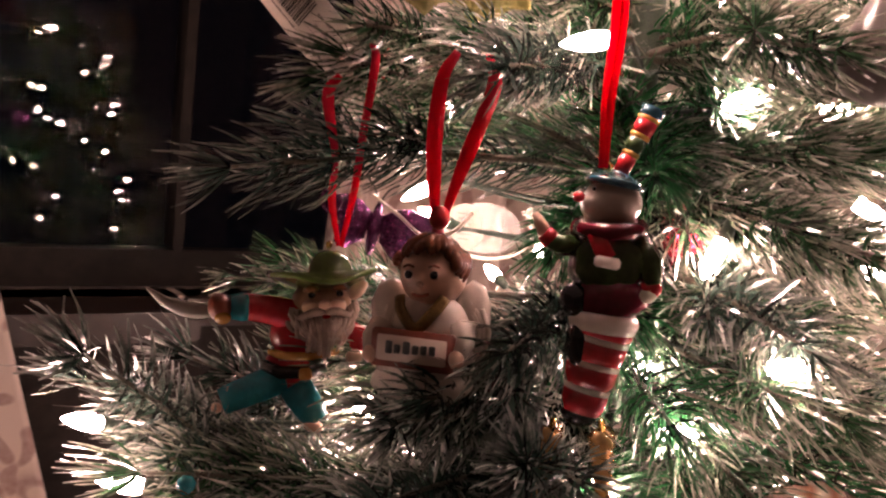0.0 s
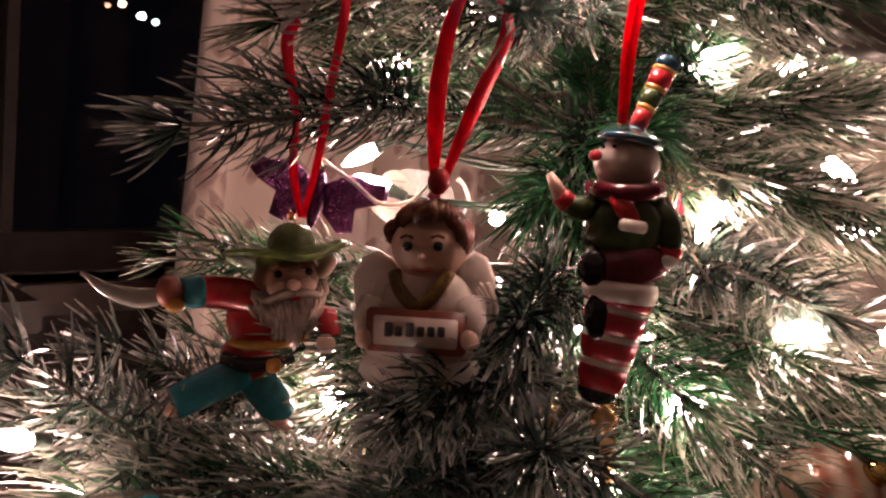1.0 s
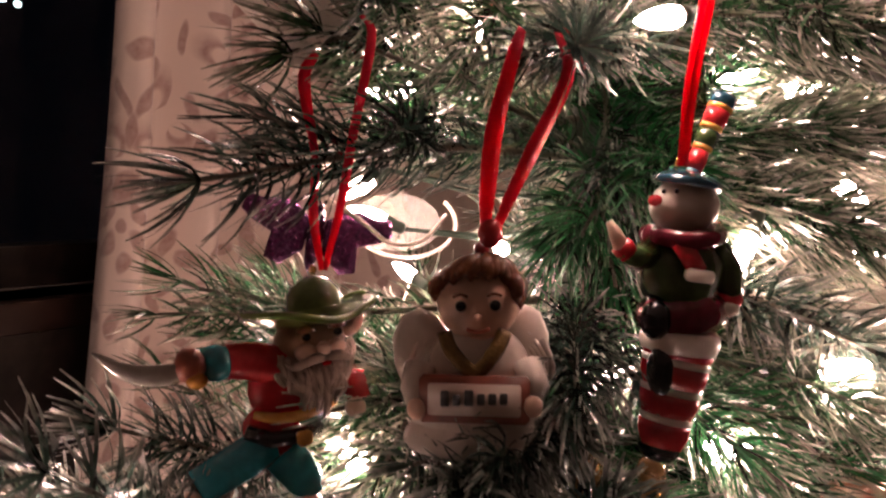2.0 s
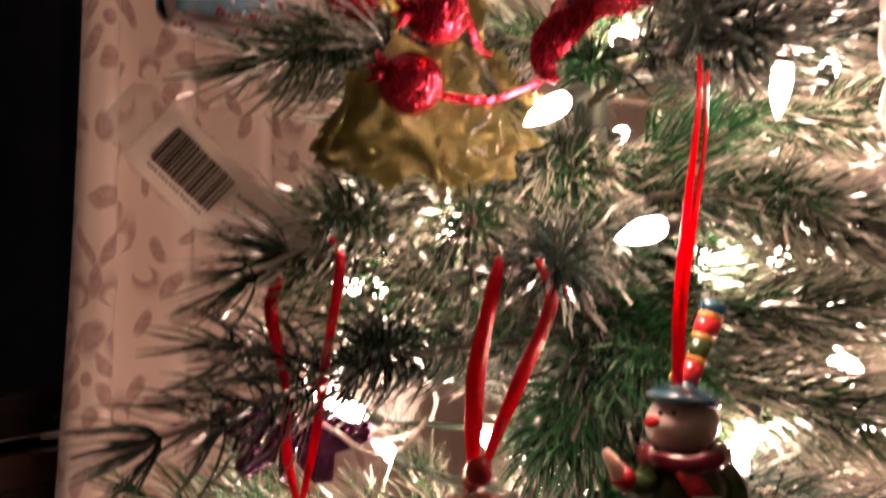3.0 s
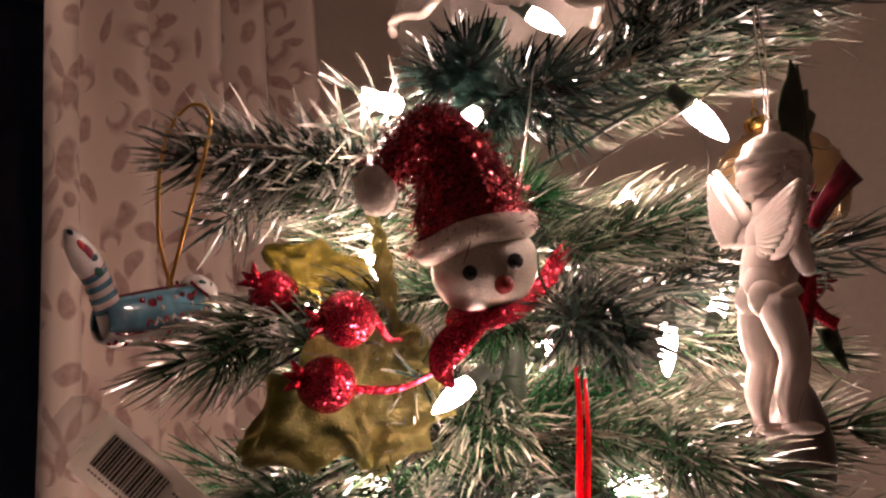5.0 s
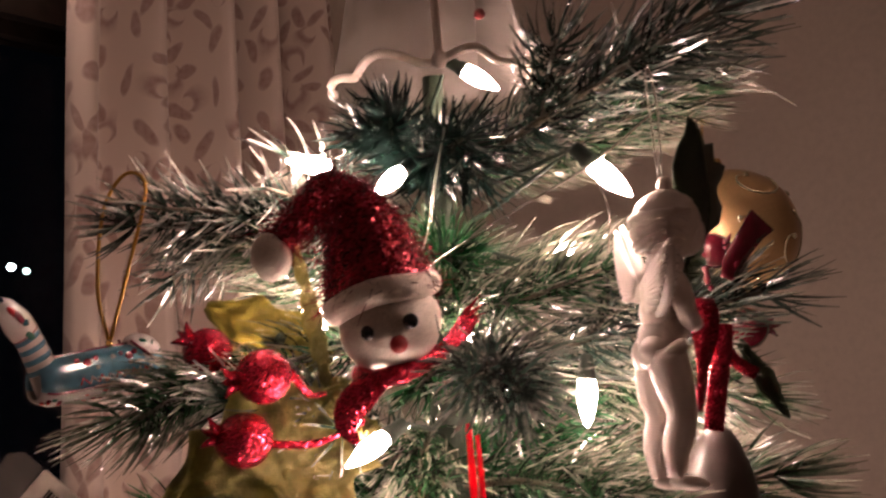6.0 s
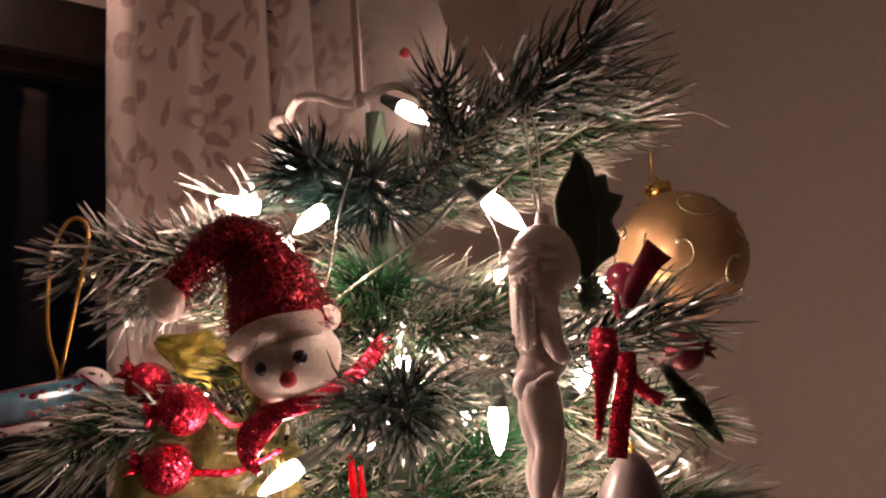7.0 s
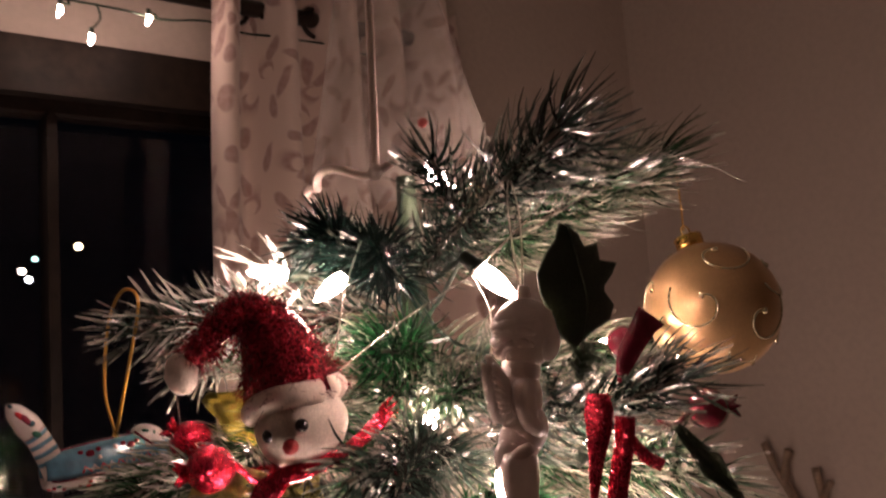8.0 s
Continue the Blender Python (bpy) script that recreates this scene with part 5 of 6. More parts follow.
for k in (1, -1):
    wing = Shape()
    o = [(x, z) for x, z in ((2, 98), (24, 122), (52, 152), (78, 182), (92, 190), (102, 178), (106, 152), (102, 120), (94, 90), (76, 66), (50, 52), (22, 58), (4, 74))]
    wing.slab(o[::-1], 13, PORCELAIN, dome=4)
    for j in range(10):
        f = j / 9
        tipw = Vector((102 - 50 * f ** 2.2, -9, 182 - 124 * f))
        root = Vector((14 + 10 * f, -9, 98 - 26 * f))
        for y in (1, -1):
            wing.tube(spline([Vector((p.x, p.y * y, p.z)) for p in (root, root.lerp(tipw, 0.5) + Vector((0, -3, -5)), tipw)], 7), [4, 5.5, 6.5, 7, 7, 7, 6.5, 4], PORCELAIN, 8)
    wing.tube(spline([(4, 0, 104), (50, -2, 150), (96, -2, 192)], 8), [12, 12, 11, 11, 10, 9, 8, 7, 5], PORCELAIN, 10)
    fold = Matrix.Translation((k * 6, -28, 100)) @ Matrix.Rotation(radians(-4 * k), 4, "Z") @ Matrix.Rotation(radians(15), 4, "Y") @ Matrix.Translation((0, 0, -98)) @ Matrix.Scale(1.65 * k, 4, (1, 0, 0))
    wing.bm.transform(fold)
    sh.take(wing)
sh.ball((2, -8, 0), (44, 40, 46), PORCELAIN, u=20, v=14)
sh.ball((3, -4, 50), (44, 40, 44), PORCELAIN, u=20, v=14)
sh.tube(spline([(-46, 4, 104), (-76, 6, 70), (-92, 6, 26), (-82, 0, -14), (-54, -20, -34)], 10), [20, 20, 19, 18, 18, 17, 16, 15, 14, 14, 12], PORCELAIN, 12)
sh.tube(spline([(48, 6, 106), (70, 12, 74), (74, 20, 40), (58, 40, 22)], 8), [20, 21, 21, 20, 19, 18, 17, 16, 13], PORCELAIN, 12)
sh.tube(spline([(66, 20, -8), (56, -8, -26), (50, -28, -48)], 6), [10, 13, 13, 12, 11, 9, 6], PORCELAIN, 10)
sh.tube(spline([(-28, -8, -30), (-36, -8, -94), (-34, 0, -140), (-42, -6, -196), (-34, -4, -246)], 12), [34, 35, 34, 32, 30, 27, 25, 25, 25, 23, 19, 15, 13], PORCELAIN, 16)
sh.tube(spline([(30, -6, -30), (56, 2, -88), (66, 8, -136), (60, -2, -190), (62, -4, -236)], 12), [35, 36, 35, 32, 30, 27, 25, 25, 25, 23, 19, 15, 13], PORCELAIN, 16)
sh.tube(spline([(10, 30, -120), (6, 30, -170), (-2, 26, -232)], 6), [14, 13, 13, 12, 12, 11, 10], PORCELAIN, 10)
sh.ball((-30, 18, -254), (17, 34, 12), PORCELAIN)
sh.ball((70, 16, -244), (18, 34, 12), PORCELAIN, (0, 0, -30))
solo("cherub_ornament", sh, che, "smooth ivory porcelain winged figure hung on silver thread", "ornament", S)
thread("thread", [(0.1435, 0.3240, 1.713), (0.1420, 0.324, 1.733), (0.1420, 0.326, 1.750), (0.1440, 0.327, 1.756), (0.1460, 0.326, 1.740), (0.1445, 0.3240, 1.713)], 0.0004, SILVER, "twisted silver hanging thread")

# painted bird: slim blue back, white belly and face, long raised tail
ENAMEL = mat("blue_enamel", (0.075, 0.19, 0.27), 0.16, grain=180, vary=0.35, bump=0.05, coat=0.7)
ENAMEL_W = mat("white_enamel", (0.50, 0.45, 0.43), 0.16, grain=180, vary=0.12, bump=0.05, coat=0.7)
ENAMEL_G = mat("green_enamel", (0.02, 0.10, 0.07), 0.2, grain=180, vary=0.2, coat=0.6)
kit = Kit("painted_bird_ornament", pose(-0.0437, 0.4469, 1.6601, 2, -2, 43), 0.001, "blue and white painted bird with raised tail, gold cord", "ornament")
spine = spline([(-32, 0, -5), (-24, 0, -5), (-8, 0, -4), (8, 0, -3), (20, 0, -2), (28, 0, -3), (35, 0, -6)], 24)
girth = [float(v) for v in np.interp(range(25), (0, 3, 9, 14, 18, 21, 24), (7, 9.2, 10, 10, 9, 5.5, 0.8))]


def bird_skin(lo, hi, grow, m, name, label="", first=0, last=24, under=""):
    """The strip of the bird's skin between two angles about its spine."""
    rings = []
    for k in range(first, last + 1):
        r = girth[k] + grow
        out = [spine[k] + Vector((0, r * 0.72 * math.cos(radians(q)), r * math.sin(radians(q)))) for q in np.linspace(lo, hi, 15)]
        back = [spine[k] + Vector((0, (r - 1.2) * 0.72 * math.cos(radians(q)), (r - 1.2) * math.sin(radians(q)))) for q in np.linspace(hi, lo, 15)]
        rings.append(out + back)
    kit(name, label, under).grid(rings, m)


bird_skin(-25, 205, 0.0, ENAMEL, "back", "blue enamelled back")
bird_skin(205, 335, 0.0, ENAMEL_W, "belly", "white enamelled belly with red and green sprigs")
on_skin = lambda k, q, out=0.3: spine[k] + Vector((0, -(girth[k] + out) * 0.72 * math.cos(radians(q)), (girth[k] + out) * math.sin(radians(q))))
edge = kit("edge_line", "dark red painted line", "back")
for sgn in (1, -1):
    edge.tube([Vector((p.x, p.y * sgn, p.z)) for p in (on_skin(k, -25) for k in range(1, 24))], 0.55, MAROON, 6)
edge.tube([on_skin(k, 84, 0.2) for k in range(3, 14)], 0.5, MAROON, 6)
face = kit("face", "white face with a dark red outline")
face.ball((20, 0, 4.5), (9.5, 6.6, 6.2), ENAMEL_W, (0, 22, 0), u=20, v=14)
face.tube(spline([(11, -3.5, 8.5), (16, -6.8, 3.5), (22, -6.6, -0.5), (29, -3.6, -1.5), (31, 0, 0)], 14), 0.7, MAROON, 6)
face.tube(spline([(11, 3.5, 8.5), (16, 6.8, 3.5), (22, 6.6, -0.5), (29, 3.6, -1.5), (31, 0, 0)], 14), 0.7, MAROON, 6)
for c, r in (((16.5, -5.0, 8.0), (2.6, 0.8, 0.9)), ((20.0, -5.6, 6.4), (0.8, 0.8, 1.8)), ((24.5, -5.0, 3.6), (1.1, 0.8, 1.1))):
    kit("eye_mark", "", "face").ball(c, r, ENAMEL_G, (0, 20, 0), u=10, v=6)
for k, q, m, r in ((7, 35, MAROON, 2.3), (8, 44, MAROON, 1.5), (6, 46, MAROON, 1.5), (12, 33, MAROON, 2.3), (13, 42, MAROON, 1.5), (11, 44, MAROON, 1.5), (8, 20, ENAMEL_W, 1.0), (12, 18, ENAMEL_W, 1.0), (10, 40, ENAMEL_W, 1.3), (15, 26, ENAMEL_W, 2.4)):
    kit("flower", "", "back").ball(on_skin(k, q, -0.2), (r, 0.7, r), m, u=10, v=6)
for k in range(6, 16):
    kit("chevron", "", "back").tube([on_skin(k, -14), on_skin(k + 0, 2) + Vector((0.9, 0, 0)), on_skin(k + 1, -14)], 0.42, ENAMEL_W if k % 2 else RED_PAINT, 5)
sprigs = kit("sprigs", "red and green painted dots", "belly")
gs = np.random.default_rng(4)
for k in range(36):
    sprigs.ball(on_skin(int(1 + 17 * gs.random()), -36 - 34 * gs.random(), 0.0), (0.9 + 0.5 * gs.random(), 0.5, 0.8), (MAROON, RED_PAINT, MAROON, ENAMEL_G)[k % 4], u=8, v=5)
rise = spline([(-25, 0, -8), (-29, 0, 2), (-34, 0, 12), (-40, 0, 20), (-47, 0, 28)], 20)
tail_r = [float(v) for v in np.interp(range(21), (0, 4, 10, 14, 18, 20), (6.2, 5.8, 5.4, 6.0, 4.2, 0.8))]
kit("tail", "raised white tail with blue bands and a red leaf").tube(rise, tail_r, ENAMEL_W, 18, flat=0.6)
for a in (4, 6, 8, 10):
    kit("band", "", "tail").tube([rise[a].lerp(rise[a + 1], f) for f in (0, 0.45, 0.9)], [tail_r[a] + 0.18] * 3, ENAMEL, 18, flat=0.62)
kit("band", "", "tail").tube([rise[11].lerp(rise[12], f) for f in (0.1, 0.3)], [tail_r[11] + 0.2] * 2, MAROON, 18, flat=0.62)
for c, r, m, lean in (((-35.5, -3.4, 13.5), (2.2, 0.6, 1.5), ENAMEL_G, 30), ((-40, -3.5, 20.5), (3.4, 0.6, 1.5), MAROON, 50), ((-42.5, -3.2, 22.5), (3.0, 0.6, 1.3), RED_PAINT, 40), ((-37.5, -3.5, 18.5), (1.5, 0.6, 1.5), NAVY, 0), ((-46, -1.2, 27.2), (1.4, 1.2, 1.0), NAVY, 40)):
    kit("mark", "", "tail").ball(c, r, m, (0, lean, 0), u=10, v=6)
kit("hook").tube([(3, 0, 6), (3, 0, 9)], [1.8, 1.1], GOLD, 8)
kit.done()
thread("cord", [(-0.0418, 0.4492, 1.6695), (-0.0455, 0.447, 1.690), (-0.043, 0.447, 1.722), (-0.034, 0.441, 1.737), (-0.026, 0.439, 1.731), (-0.033, 0.444, 1.70), (-0.0410, 0.4492, 1.6695)], 0.0008, GOLD_THREAD, "gold hanging cord over a bough")
thread("thread", [(-0.013, 0.462, 1.668), (-0.015, 0.46, 1.69), (-0.016, 0.455, 1.715)], 0.0003, SILVER, "thin silver thread beside the bird")

# gold pick: lame leaves and glitter berries
pick = thing("berry_pick", "gold cloth leaves with red glitter pomegranates on a branch", "decoration", m=Matrix.Identity(4))


def leaf(name, parent, base, tip, width, m, side, droop=0.006, lobes=5, crinkle=0.002, label="", notch=0.28):
    """A cloth leaf with a scalloped edge, a ribbed blade and real thickness."""
    base, tip, side = Vector(base), Vector(tip), Vector(side).normalized()
    ax = tip - base
    side = (side - ax.normalized() * side.dot(ax.normalized())).normalized()
    nrm = ax.normalized().cross(side)
    nu, nv = 25, 64
    bm = bmesh.new()
    rows = []
    for j in range(nv + 1):
        f = j / nv
        w = width / 2 * (math.sin(math.pi * min(f * 0.92 + 0.06, 1)) ** 0.8) * (1 - notch * abs(math.sin(math.pi * f * lobes)))
        w = max(w, 0.0004)
        row = []
        for i in range(nu):
            g = i / (nu - 1) * 2 - 1
            z = -droop * math.sin(math.pi * f) * 0.5 + droop * 0.6 * abs(g) * math.sin(math.pi * f) + crinkle * noise.noise(Vector((g * 2.3, f * 5, base.x * 90))) + crinkle * 0.5 * math.sin(f * 34 + abs(g) * 5) * (1 - abs(g) * 0.4) + crinkle * 0.45 * noise.noise(Vector((g * 7, f * 15, base.z * 70)))
            row.append(bm.verts.new(base + ax * f + side * (w * g) + nrm * z))
        rows.append(row)
    for a, b in zip(rows, rows[1:]):
        for i in range(nu - 1):
            bm.faces.new((a[i], a[i + 1], b[i + 1], b[i])).smooth = True
    me = bpy.data.meshes.new(name)
    bm.to_mesh(me)
    bm.free()
    me.materials.append(m)
    ob = link(name, me, parent, label)
    so = ob.modifiers.new("cloth", "SOLIDIFY")
    so.thickness, so.offset = 0.0007, 0
    return ob


def berry(parent, c, r, crown_dir, stem_to, m=None):
    m = m or RED_GLIT
    c, d = Vector(c), Vector(crown_dir).normalized()
    b = part("berry", Shape().ball(c, (r * 0.94, r * 0.94, r * 0.91), m, u=22, v=14, lump=0.03), parent)
    sh = Shape()
    s = d.cross(Vector((0.2, 0.9, 0.3))).normalized()
    w = d.cross(s)
    for k in range(5):
        a = k * 2 * math.pi / 5
        o = s * math.cos(a) + w * math.sin(a)
        p = c + d * r * 0.9 + o * r * 0.18
        sh.tube([p, p + d * r * 0.25 + o * r * 0.12, p + d * r * 0.42 + o * r * 0.34], [r * 0.16, r * 0.13, r * 0.03], m, 7)
    part("crown", sh, b)
    if stem_to is not None:
        a, e = c - d * r * 0.9, Vector(stem_to)
        part("stem", Shape().tube(spline((a, a.lerp(e, 0.5) + Vector((0, 0, -0.004)), e), 10), [0.0016] * 6 + [0.0011] * 5, m, 8), parent)


leaf("leaf", pick, (0.052, 0.42, 1.640), (-0.022, 0.406, 1.606), 0.056, GOLD_CLOTH, (0.25, 0.15, -1), 0.008, 4, 0.0055, "", 0.30)
leaf("leaf", pick, (0.050, 0.43, 1.648), (0.026, 0.410, 1.594), 0.054, GOLD_CLOTH, (1, -0.2, 0), 0.008, 4, 0.0055, "", 0.30)
leaf("leaf", pick, (0.050, 0.452, 1.655), (-0.002, 0.466, 1.682), 0.034, GOLD_CLOTH, (0.4, -0.2, 0.8), 0.006, 3, 0.002)
leaf("leaf", pick, (0.045, 0.432, 1.645), (0.032, 0.424, 1.704), 0.014, GOLD_CLOTH, (0.6, 0.8, 0), 0.008, 2, 0.002)
leaf("leaf", pick, (0.048, 0.425, 1.640), (0.052, 0.395, 1.628), 0.024, GOLD_CLOTH, (0.8, -0.2, -0.4), 0.006, 2, 0.002)
berry(pick, (-0.003, 0.4383, 1.6626), 0.0108, (-0.75, -0.2, 0.55), (0.034, 0.43, 1.648))
berry(pick, (0.0145, 0.3948, 1.6530), 0.0112, (-0.95, -0.1, -0.1), (0.040, 0.41, 1.644))
berry(pick, (0.0071, 0.3976, 1.6301), 0.0113, (-0.9, -0.25, 0.25), (0.052, 0.395, 1.634))

# glass bauble in matt gold with glitter scrolls
ball_at = Vector((0.2587, 0.4445, 1.7082))
bauble = thing("gold_bauble", "matt gold bauble with glitter scrolls and a gold cap", "bauble", m=Matrix.Translation(ball_at) @ pose(0, 0, 0, -10, -10, 0))
R = 0.0335
part("ball", Shape().ball((0, 0, 0), R, GOLD_BALL, u=40, v=26), bauble)
part("cap", Shape().lathe([(0.0068, R - 0.003), (0.0070, R + 0.0055), (0.0062, R + 0.0062), (0.001, R + 0.0066)], GOLD, n=26, wave=0.05, lobes=13), bauble)
part("loop", Shape().tube([(0.0022 * math.cos(q), 0, R + 0.0085 + 0.0032 * math.sin(q)) for q in (k * math.pi / 8 for k in range(17))], 0.0005, GOLD, 6), bauble)
for k in range(15):
    th0, ph0, turn = k * 2.4, 1.0 - 2.0 * k / 14, (-1) ** k
    pts = []
    for i in range(26):
        f = i / 25
        r = 0.07 + 0.50 * f
        a = th0 + turn * f * 5.0
        d = Vector((math.cos(th0) * math.cos(ph0), math.sin(th0) * math.cos(ph0), math.sin(ph0)))
        s = d.cross(Vector((0.1, 0.2, 1))).normalized()
        w = d.cross(s)
        pts.append((d + (s * math.cos(a) + w * math.sin(a)) * r).normalized() * (R + 0.0001))
    swirl = part("scroll", Shape().tube(pts, 0.0006, GOLD_GLIT, 6), bauble)
    part("dot", Shape().ball(pts[0], 0.0016, GOLD_GLIT, u=10, v=6), swirl)
thread("hook", [(0.2510, 0.453, 1.750), (0.250, 0.450, 1.765), (0.247, 0.444, 1.784)], 0.0005, GOLD_THREAD, "gold wire hook under a bough")

# second pick by the bauble: dark holly, red bow, berries
pick2 = thing("holly_pick", "dark holly leaves, red velvet bow and berries on a bough", "decoration", m=Matrix.Identity(4))
hp = ((115, 205), (135, 212), (160, 228), (175, 258), (205, 245), (208, 262), (214, 288), (255, 290), (246, 320), (226, 352), (226, 368), (250, 400), (240, 440), (200, 470), (172, 500), (158, 522), (120, 480), (96, 430), (76, 390), (68, 340), (84, 290), (106, 250))
hl = part("leaf", Shape().slab([((x - 160) / 1.0, -(z - 370) / 1.36) for x, z in hp][::-1], 3.5, HOLLY, dome=9, rim=0.05), pick2, "dark green velvet holly leaf", 0.000208)
hl.matrix_local = pose(0.1670, 0.336, 1.7140, 4, 5, 28)
part("midrib", Shape().tube(spline([(8, -8, -112), (14, -16, -30), (-8, -14, 50), (-28, -6, 116)], 12), 2.0, HOLLY, 6), hl, "", 0.000208)
leaf("leaf", pick2, (0.172, 0.347, 1.694), (0.166, 0.345, 1.680), 0.012, HOLLY, (1, 0.1, 0.3), 0.006, 3, 0.001, "dark green velvet holly leaf", 0.4)
leaf("leaf", pick2, (0.215, 0.385, 1.656), (0.244, 0.392, 1.620), 0.012, HOLLY, (0.7, 0, 0.6), 0.004, 2, 0.001, "narrow dark green leaf")
berry(pick2, (0.2385, 0.410, 1.6606), 0.0105, (0.95, -0.15, 0.05), (0.205, 0.375, 1.660), MAROON)
berry(pick2, (0.1900, 0.362, 1.6930), 0.0078, (0.1, -0.9, 0.2), (0.186, 0.36, 1.678), MAROON)
part("bow", Shape().strip(spline([(0.1840, 0.347, 1.681), (0.1865, 0.345, 1.688), (0.1920, 0.340, 1.698), (0.1955, 0.338, 1.7025)], 10), [0.005, 0.006, 0.007, 0.008, 0.0085, 0.009, 0.0095, 0.010, 0.011, 0.0115, 0.012], 0.0012, MAROON, (0.9, -0.1, -0.4)), pick2, "deep red velvet bow end")
part("tail", Shape().strip(spline([(0.1740, 0.348, 1.674), (0.1730, 0.347, 1.662), (0.1700, 0.346, 1.646), (0.1680, 0.347, 1.632)], 10), [0.008, 0.010, 0.0115, 0.0105, 0.0095, 0.008, 0.0065, 0.0055, 0.0042, 0.003, 0.002], 0.001, RED_GLIT, [(0.9, -0.3 * math.sin(k * 0.7), 0.1) for k in range(11)]), pick2, "red glitter ribbon tail")
part("tail", Shape().strip(spline([(0.1850, 0.353, 1.664), (0.1835, 0.352, 1.654), (0.1800, 0.352, 1.640), (0.1770, 0.352, 1.624)], 10), 0.0078, 0.001, RED_GLIT, [(0.95, -0.15, 0.05)] * 11), pick2, "red glitter ribbon tail")
part("tail", Shape().strip(spline([(0.186, 0.356, 1.656), (0.192, 0.354, 1.648), (0.198, 0.352, 1.644)], 8), 0.005, 0.001, RED_GLIT, (0.4, -0.1, 0.9)), pick2, "red glitter ribbon tail")

# pale drop-shaped ornament
drop = Kit("pale_drop_ornament", pose(0.1870, 0.368, 1.594, 4, 4, 0), 1.0, "smooth tan ceramic drop hung by a red ribbon", "ornament")
drop("drop").lathe([(0.001, 0.030), (0.0045, 0.0285), (0.0080, 0.024), (0.0120, 0.016), (0.0155, 0.006), (0.0172, -0.004), (0.0168, -0.013), (0.012, -0.019), (0.004, -0.021), (0.0005, -0.0212)], TAN, n=30)
drop("loop").tube([(0, 0, 0.027), (0, 0, 0.034)], [0.0022, 0.0015], GOLD, 8)
drop.done()

# price tag
tag_m = Matrix.Translation((-0.0595, 0.430, 1.6010)) @ pose(0, 0, 0, 6, 43, -17) @ Matrix.Scale(1.1, 4)
tag = thing("price_tag", "white paper price tag with a barcode in a clear sleeve", "price tag", m=tag_m)
part("card", Shape().box((0.013, 0, 0), (0.058, 0.0006, 0.023), PAPER, bev=0.001).flat_edges(), tag)
part("sleeve", Shape().box((-0.021, 0.0002, 0), (0.016, 0.0004, 0.022), CLEAR, bev=0.004).flat_edges(), tag, "clear plastic end of the tag")
gb = np.random.default_rng(3)
code = part("barcode", Shape().box((0.002, -0.00045, 0.001), (0.026, 0.0002, 0.0135), PAPER).flat_edges(), tag, "printed barcode field")
x = -0.010
while x < 0.014:
    w = 0.00035 + 0.0007 * gb.random()
    part("bar", Shape().box((x + w / 2, -0.0007, 0.001), (w, 0.0002, 0.0125), INK).flat_edges(), code)
    x += w + 0.0003 + 0.0006 * gb.random()
sh = Shape()
for x0, z, n in ((-0.010, -0.0072, 5), (0.016, 0.005, 2), (0.018, 0.001, 3), (0.018, -0.004, 2), (0.018, -0.007, 3)):
    for k in range(n):
        for w in range(3):
            sh.box((x0 + 0.0045 * k + 0.0014 * w + 0.001, -0.0005, z), (0.0010, 0.0002, 0.0008), PRINT)
part("print", sh.flat_edges(), tag, "small grey print lines")
thread("tag_string", [(-0.012, 0.44, 1.582), (-0.016, 0.43, 1.572), (-0.01, 0.425, 1.566)], 0.0004, RED, "thin red tag string")

# gauzy skirt of the tree-top doll
top_m = Matrix.Translation((0.106, 0.455, 1.784)) @ pose(0, 0, 0, 0, -2, 0)
skirt = Shape()
rings, hem = [], []
NQ = 72
for j in range(15):
    f = j / 14
    r = 0.0485 - 0.026 * f ** 0.9
    ring = []
    for k in range(NQ):
        q = 2 * math.pi * k / NQ
        fold = 1 + 0.05 * math.cos(8 * q + 0.6) * (1 - 0.5 * f) + 0.03 * math.cos(3 * q)
        z = f * 0.125 + 0.0024 * math.cos(8 * q - 0.4) * (1 - f) + 0.0012 * math.cos(5 * q) * (1 - f)
        ring.append(Vector((r * fold * math.cos(q), r * fold * math.sin(q), z)))
    rings.append(ring)
    if j == 0:
        hem = ring + [ring[0]]
skirt.grid(rings, GAUZE, caps=False)
topper = thing("tree_topper", "pale gauzy skirt of a tree-top doll with corded hem", "tree topper", m=top_m)
part("skirt", skirt, topper)
part("hem_cord", Shape().tube(hem[33:] , 0.0020, TRIM_CORD, 8), topper, "pale twisted hem cord")
kq = 51
part("seam_cord", Shape().tube([r[kq] * 1.02 for r in rings], 0.0019, TRIM_CORD, 8), topper, "pale vertical seam cord")
part("knot", Shape().ball(rings[0][kq] * 1.03, (0.0034, 0.0034, 0.004), TRIM_CORD, lump=0.2), topper)
part("bodice", Shape().lathe([(0.020, 0.122), (0.017, 0.14), (0.019, 0.165), (0.010, 0.178), (0.002, 0.18)], FELT, n=20), topper)
part("flower", Shape().ball(Vector((0.012, -0.036, 0.022)), (0.0025, 0.002, 0.0025), RED_BEAD, lump=0.3), topper, "small red flower on the gauze")

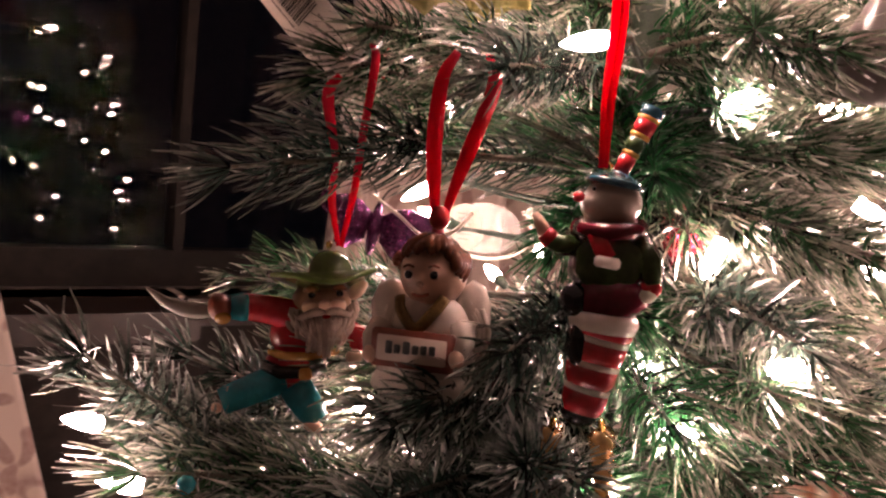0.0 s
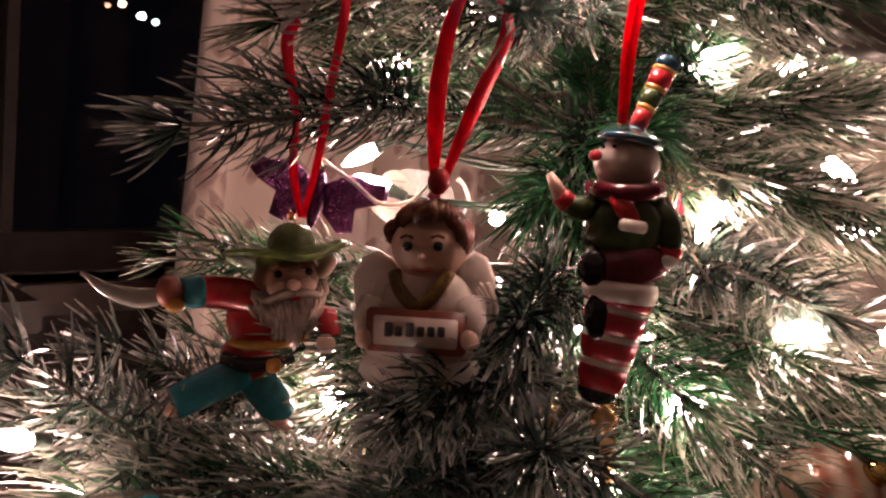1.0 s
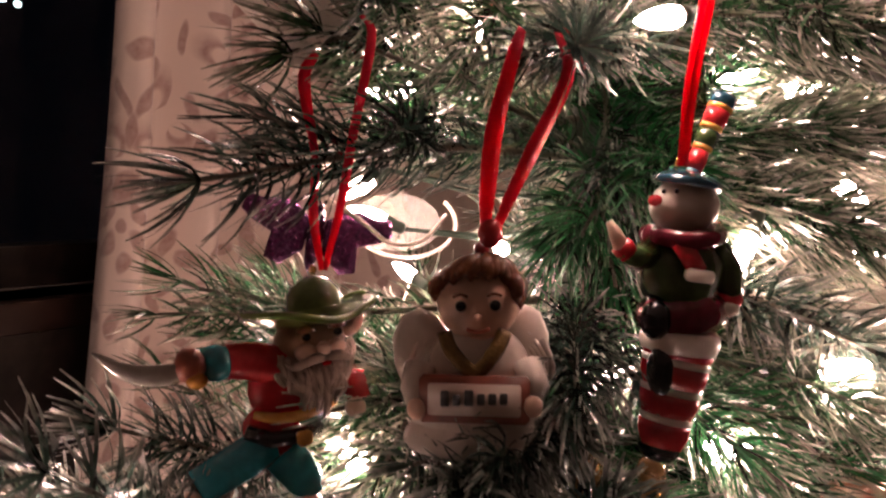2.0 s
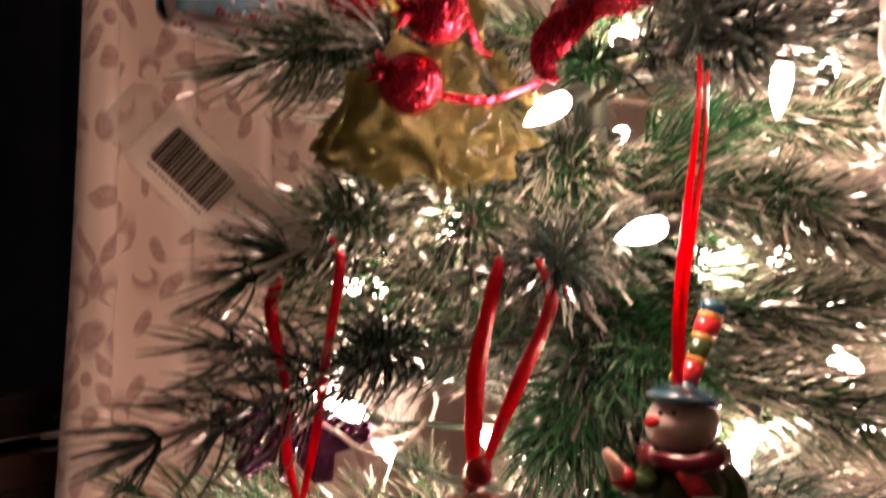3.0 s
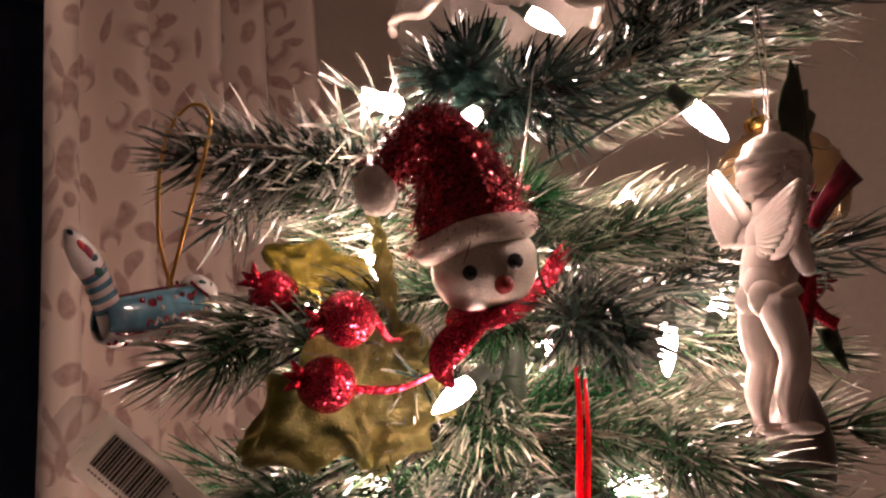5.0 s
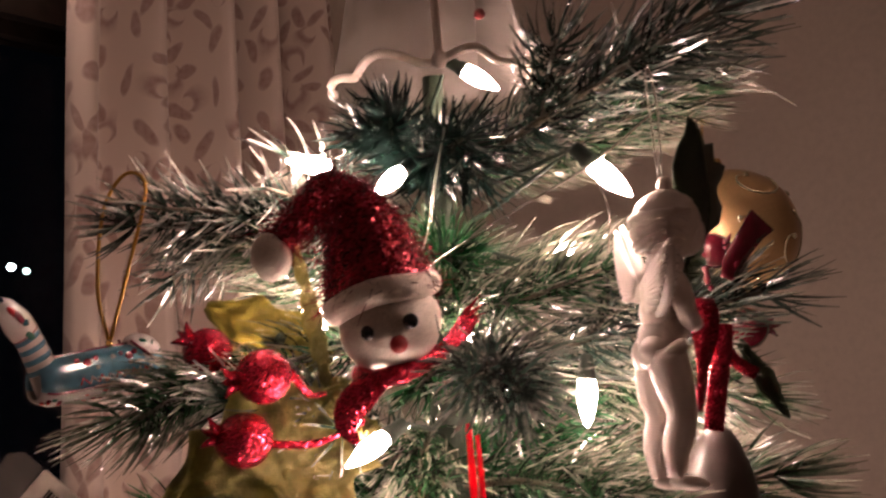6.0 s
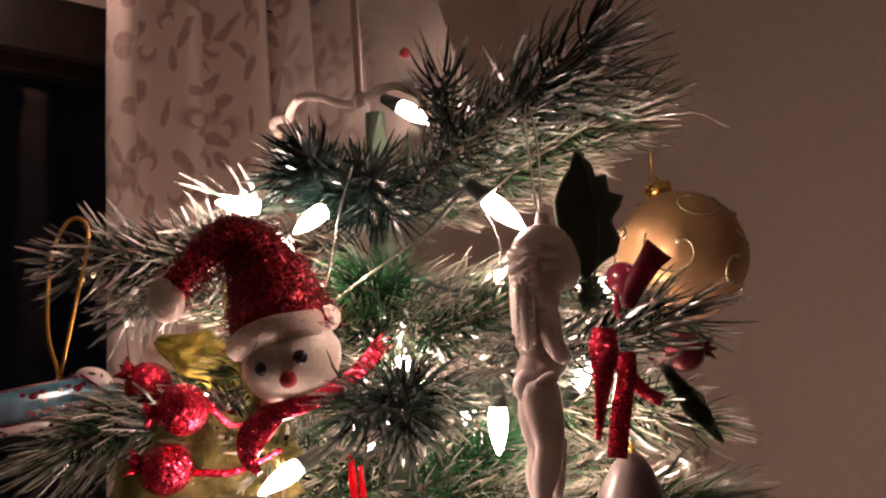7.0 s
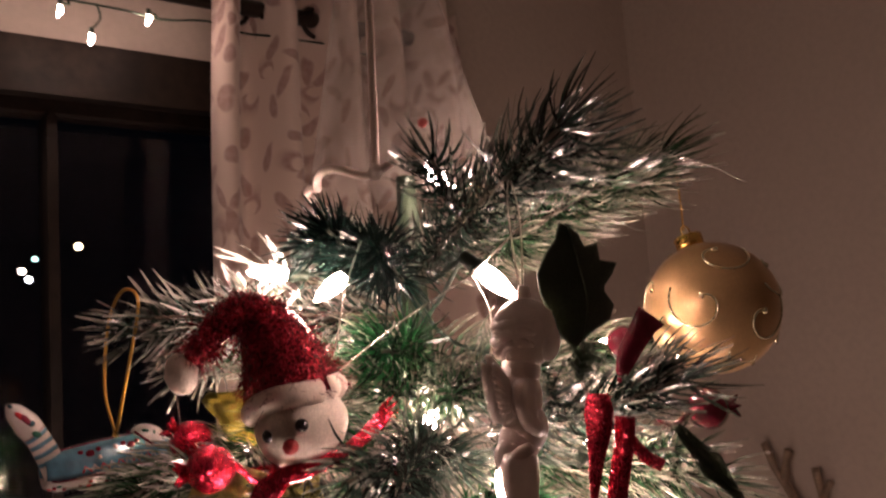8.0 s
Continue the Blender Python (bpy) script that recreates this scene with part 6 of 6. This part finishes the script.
# purple glitter butterfly, red heart, paper tags, icicles, baubles deeper in the tree
kit = Kit("purple_butterfly", pose(-0.014, 0.478, 1.494, 0, 8, -8), 1.0, "dark purple glitter butterfly clipped in the boughs", "ornament")
kit("body").ball((0, 0, -0.002), (0.0035, 0.004, 0.015), PURPLE)
for k in (-1, 1):
    o = [(k * 0.003, 0.006), (k * 0.010, 0.011), (k * 0.017, 0.013), (k * 0.024, 0.011), (k * 0.031, 0.012), (k * 0.033, 0.005), (k * 0.028, 0.001), (k * 0.023, -0.001), (k * 0.016, -0.004), (k * 0.018, -0.009), (k * 0.020, -0.014), (k * 0.013, -0.016), (k * 0.004, -0.008)]
    kit("wing", "scalloped glittered wing").slab(o if k > 0 else o[::-1], 0.003, PURPLE, dome=0.0012)
    kit("feeler").tube(spline([(0, -0.002, 0.012), (k * 0.004, -0.004, 0.020), (k * 0.009, -0.004, 0.024)], 6), 0.0005, INK, 6)
kit.done()
thread("wire", [(-0.015, 0.455, 1.512), (0.000, 0.45, 1.503), (0.012, 0.448, 1.495), (0.026, 0.45, 1.497), (0.036, 0.452, 1.508)], 0.0009, TRIM_CORD, "white plastic tie among the needles")
hrt = Shape()
o = [(0.0135 * math.sin(q) ** 3, 0.0008 * (13 * math.cos(q) - 5 * math.cos(2 * q) - 2 * math.cos(3 * q) - math.cos(4 * q))) for q in (k * 2 * math.pi / 28 for k in range(28))]
hrt.slab(o, 0.006, RED_GLIT, dome=0.003)
solo("red_heart", hrt, pose(0.128, 0.41, 1.510, 0, 10, -12), "red glitter heart hung deep in the tree", "ornament")
lab = thing("paper_label", "white paper label in a clear bag with a white hoop", "label", m=pose(0.033, 0.558, 1.490, -8, 0, -8) @ Matrix.Scale(1.04, 4))
part("card", Shape().slab([(0.012 * math.cos(q) * (1.1 if math.sin(q) < 0 else 0.9), 0.014 * math.sin(q)) for q in (k * math.pi / 14 for k in range(28))], 0.0006, LABEL_PAPER, rim=0.03), lab)
sh = Shape()
for k in range(6):
    sh.box((0.001, -0.0012, 0.008 - 0.003 * k), (0.011 - 0.002 * (k % 3), 0.0003, 0.0008), PRINT)
part("print", sh.flat_edges(), lab, "faint grey print lines")
part("film", Shape().slab([(0.012 + 0.022 * math.cos(q), 0.001 + 0.015 * math.sin(q)) for q in (k * math.pi / 14 for k in range(28))], 0.0004, CLEAR, y=0.002, rim=0.03), lab, "crumpled clear plastic film")
part("hoop", Shape().tube([(0.014 + 0.027 * math.cos(q), -0.004, 0.001 + 0.018 * math.sin(q)) for q in (-2.4 + 0.13 * k for k in range(25))], 0.0011, TRIM_CORD, 8), lab, "thin white plastic hoop")


def icicle(p, length, tilt, label):
    sh = Shape()
    n = 30
    for s in (0, math.pi):
        pts = [(0.0028 * (1 - 0.7 * i / n) * math.cos(i * 0.9 + s), 0.0028 * (1 - 0.7 * i / n) * math.sin(i * 0.9 + s), -length * i / n) for i in range(n + 1)]
        sh.tube(pts, [0.0034 * (1 - 0.8 * i / n) + 0.0004 for i in range(n + 1)], AMBER, 8)
    sh.tube([(0, 0, 0), (0, 0, 0.006)], 0.0015, GOLD, 8)
    return solo("icicle_ornament", sh, Matrix.Translation(p) @ pose(0, 0, 0, 0, tilt, 0), label, "ornament", group="amber icicles")


icicle((0.078, 0.383, 1.424), 0.045, 6, "twisted amber glass icicle")
icicle((0.098, 0.374, 1.428), 0.040, -8, "twisted amber glass icicle")

pearl = thing("pearl_bauble", "glossy peach swirled glass bauble deep in the boughs", "bauble", m=pose(0.184, 0.352, 1.398, 30, 25, 0))
part("ball", Shape().lathe([(0.001, -0.026)] + [(0.027 * math.cos(q), 0.026 * math.sin(q)) for q in (-1.35 + 0.27 * k for k in range(11))] + [(0.001, 0.026)], COPPER, n=36, wave=0.03, lobes=9), pearl)
part("cap", Shape().lathe([(0.005, 0.025), (0.005, 0.031), (0.001, 0.032)], GOLD, n=16), pearl)
amber = thing("amber_drop", "small amber glass drop hung on gold thread", "ornament", m=Matrix.Translation((0.232, 0.372, 1.478)))
part("drop", Shape().lathe([(0.001, -0.012), (0.006, -0.007), (0.0075, 0.0), (0.005, 0.008), (0.0015, 0.013)], YELLOW, n=18), amber)
part("thread", Shape().tube([(0, 0, 0.012), (0.001, 0, 0.04), (0.0, 0, 0.065)], 0.0004, GOLD_THREAD, 6), amber)
solo("teal_bead", Shape().ball((0, 0, 0), (0.004, 0.0035, 0.004), TEAL, lump=0.15), Matrix.Translation((-0.068, 0.352, 1.396)), "small teal glass piece lying in the boughs", "ornament")

# silver threads across the top boughs
thread("thread", [(0.072, 0.372, 1.690), (0.10, 0.355, 1.708), (0.128, 0.345, 1.724), (0.150, 0.335, 1.742)], 0.00045, SILVER, "long twisted silver thread between boughs")
thread("thread", [(0.085, 0.38, 1.745), (0.078, 0.372, 1.725), (0.072, 0.37, 1.700), (0.066, 0.372, 1.688)], 0.00045, SILVER, "twisted silver thread behind the hat")
thread("thread", [(0.128, 0.345, 1.724), (0.134, 0.344, 1.708), (0.133, 0.344, 1.692)], 0.0003, SILVER, "loose end of silver thread")
thread("thread", [(0.226, 0.40, 1.78), (0.245, 0.395, 1.772), (0.262, 0.392, 1.762)], 0.0003, SILVER, "loose silver thread at a bough's tip")
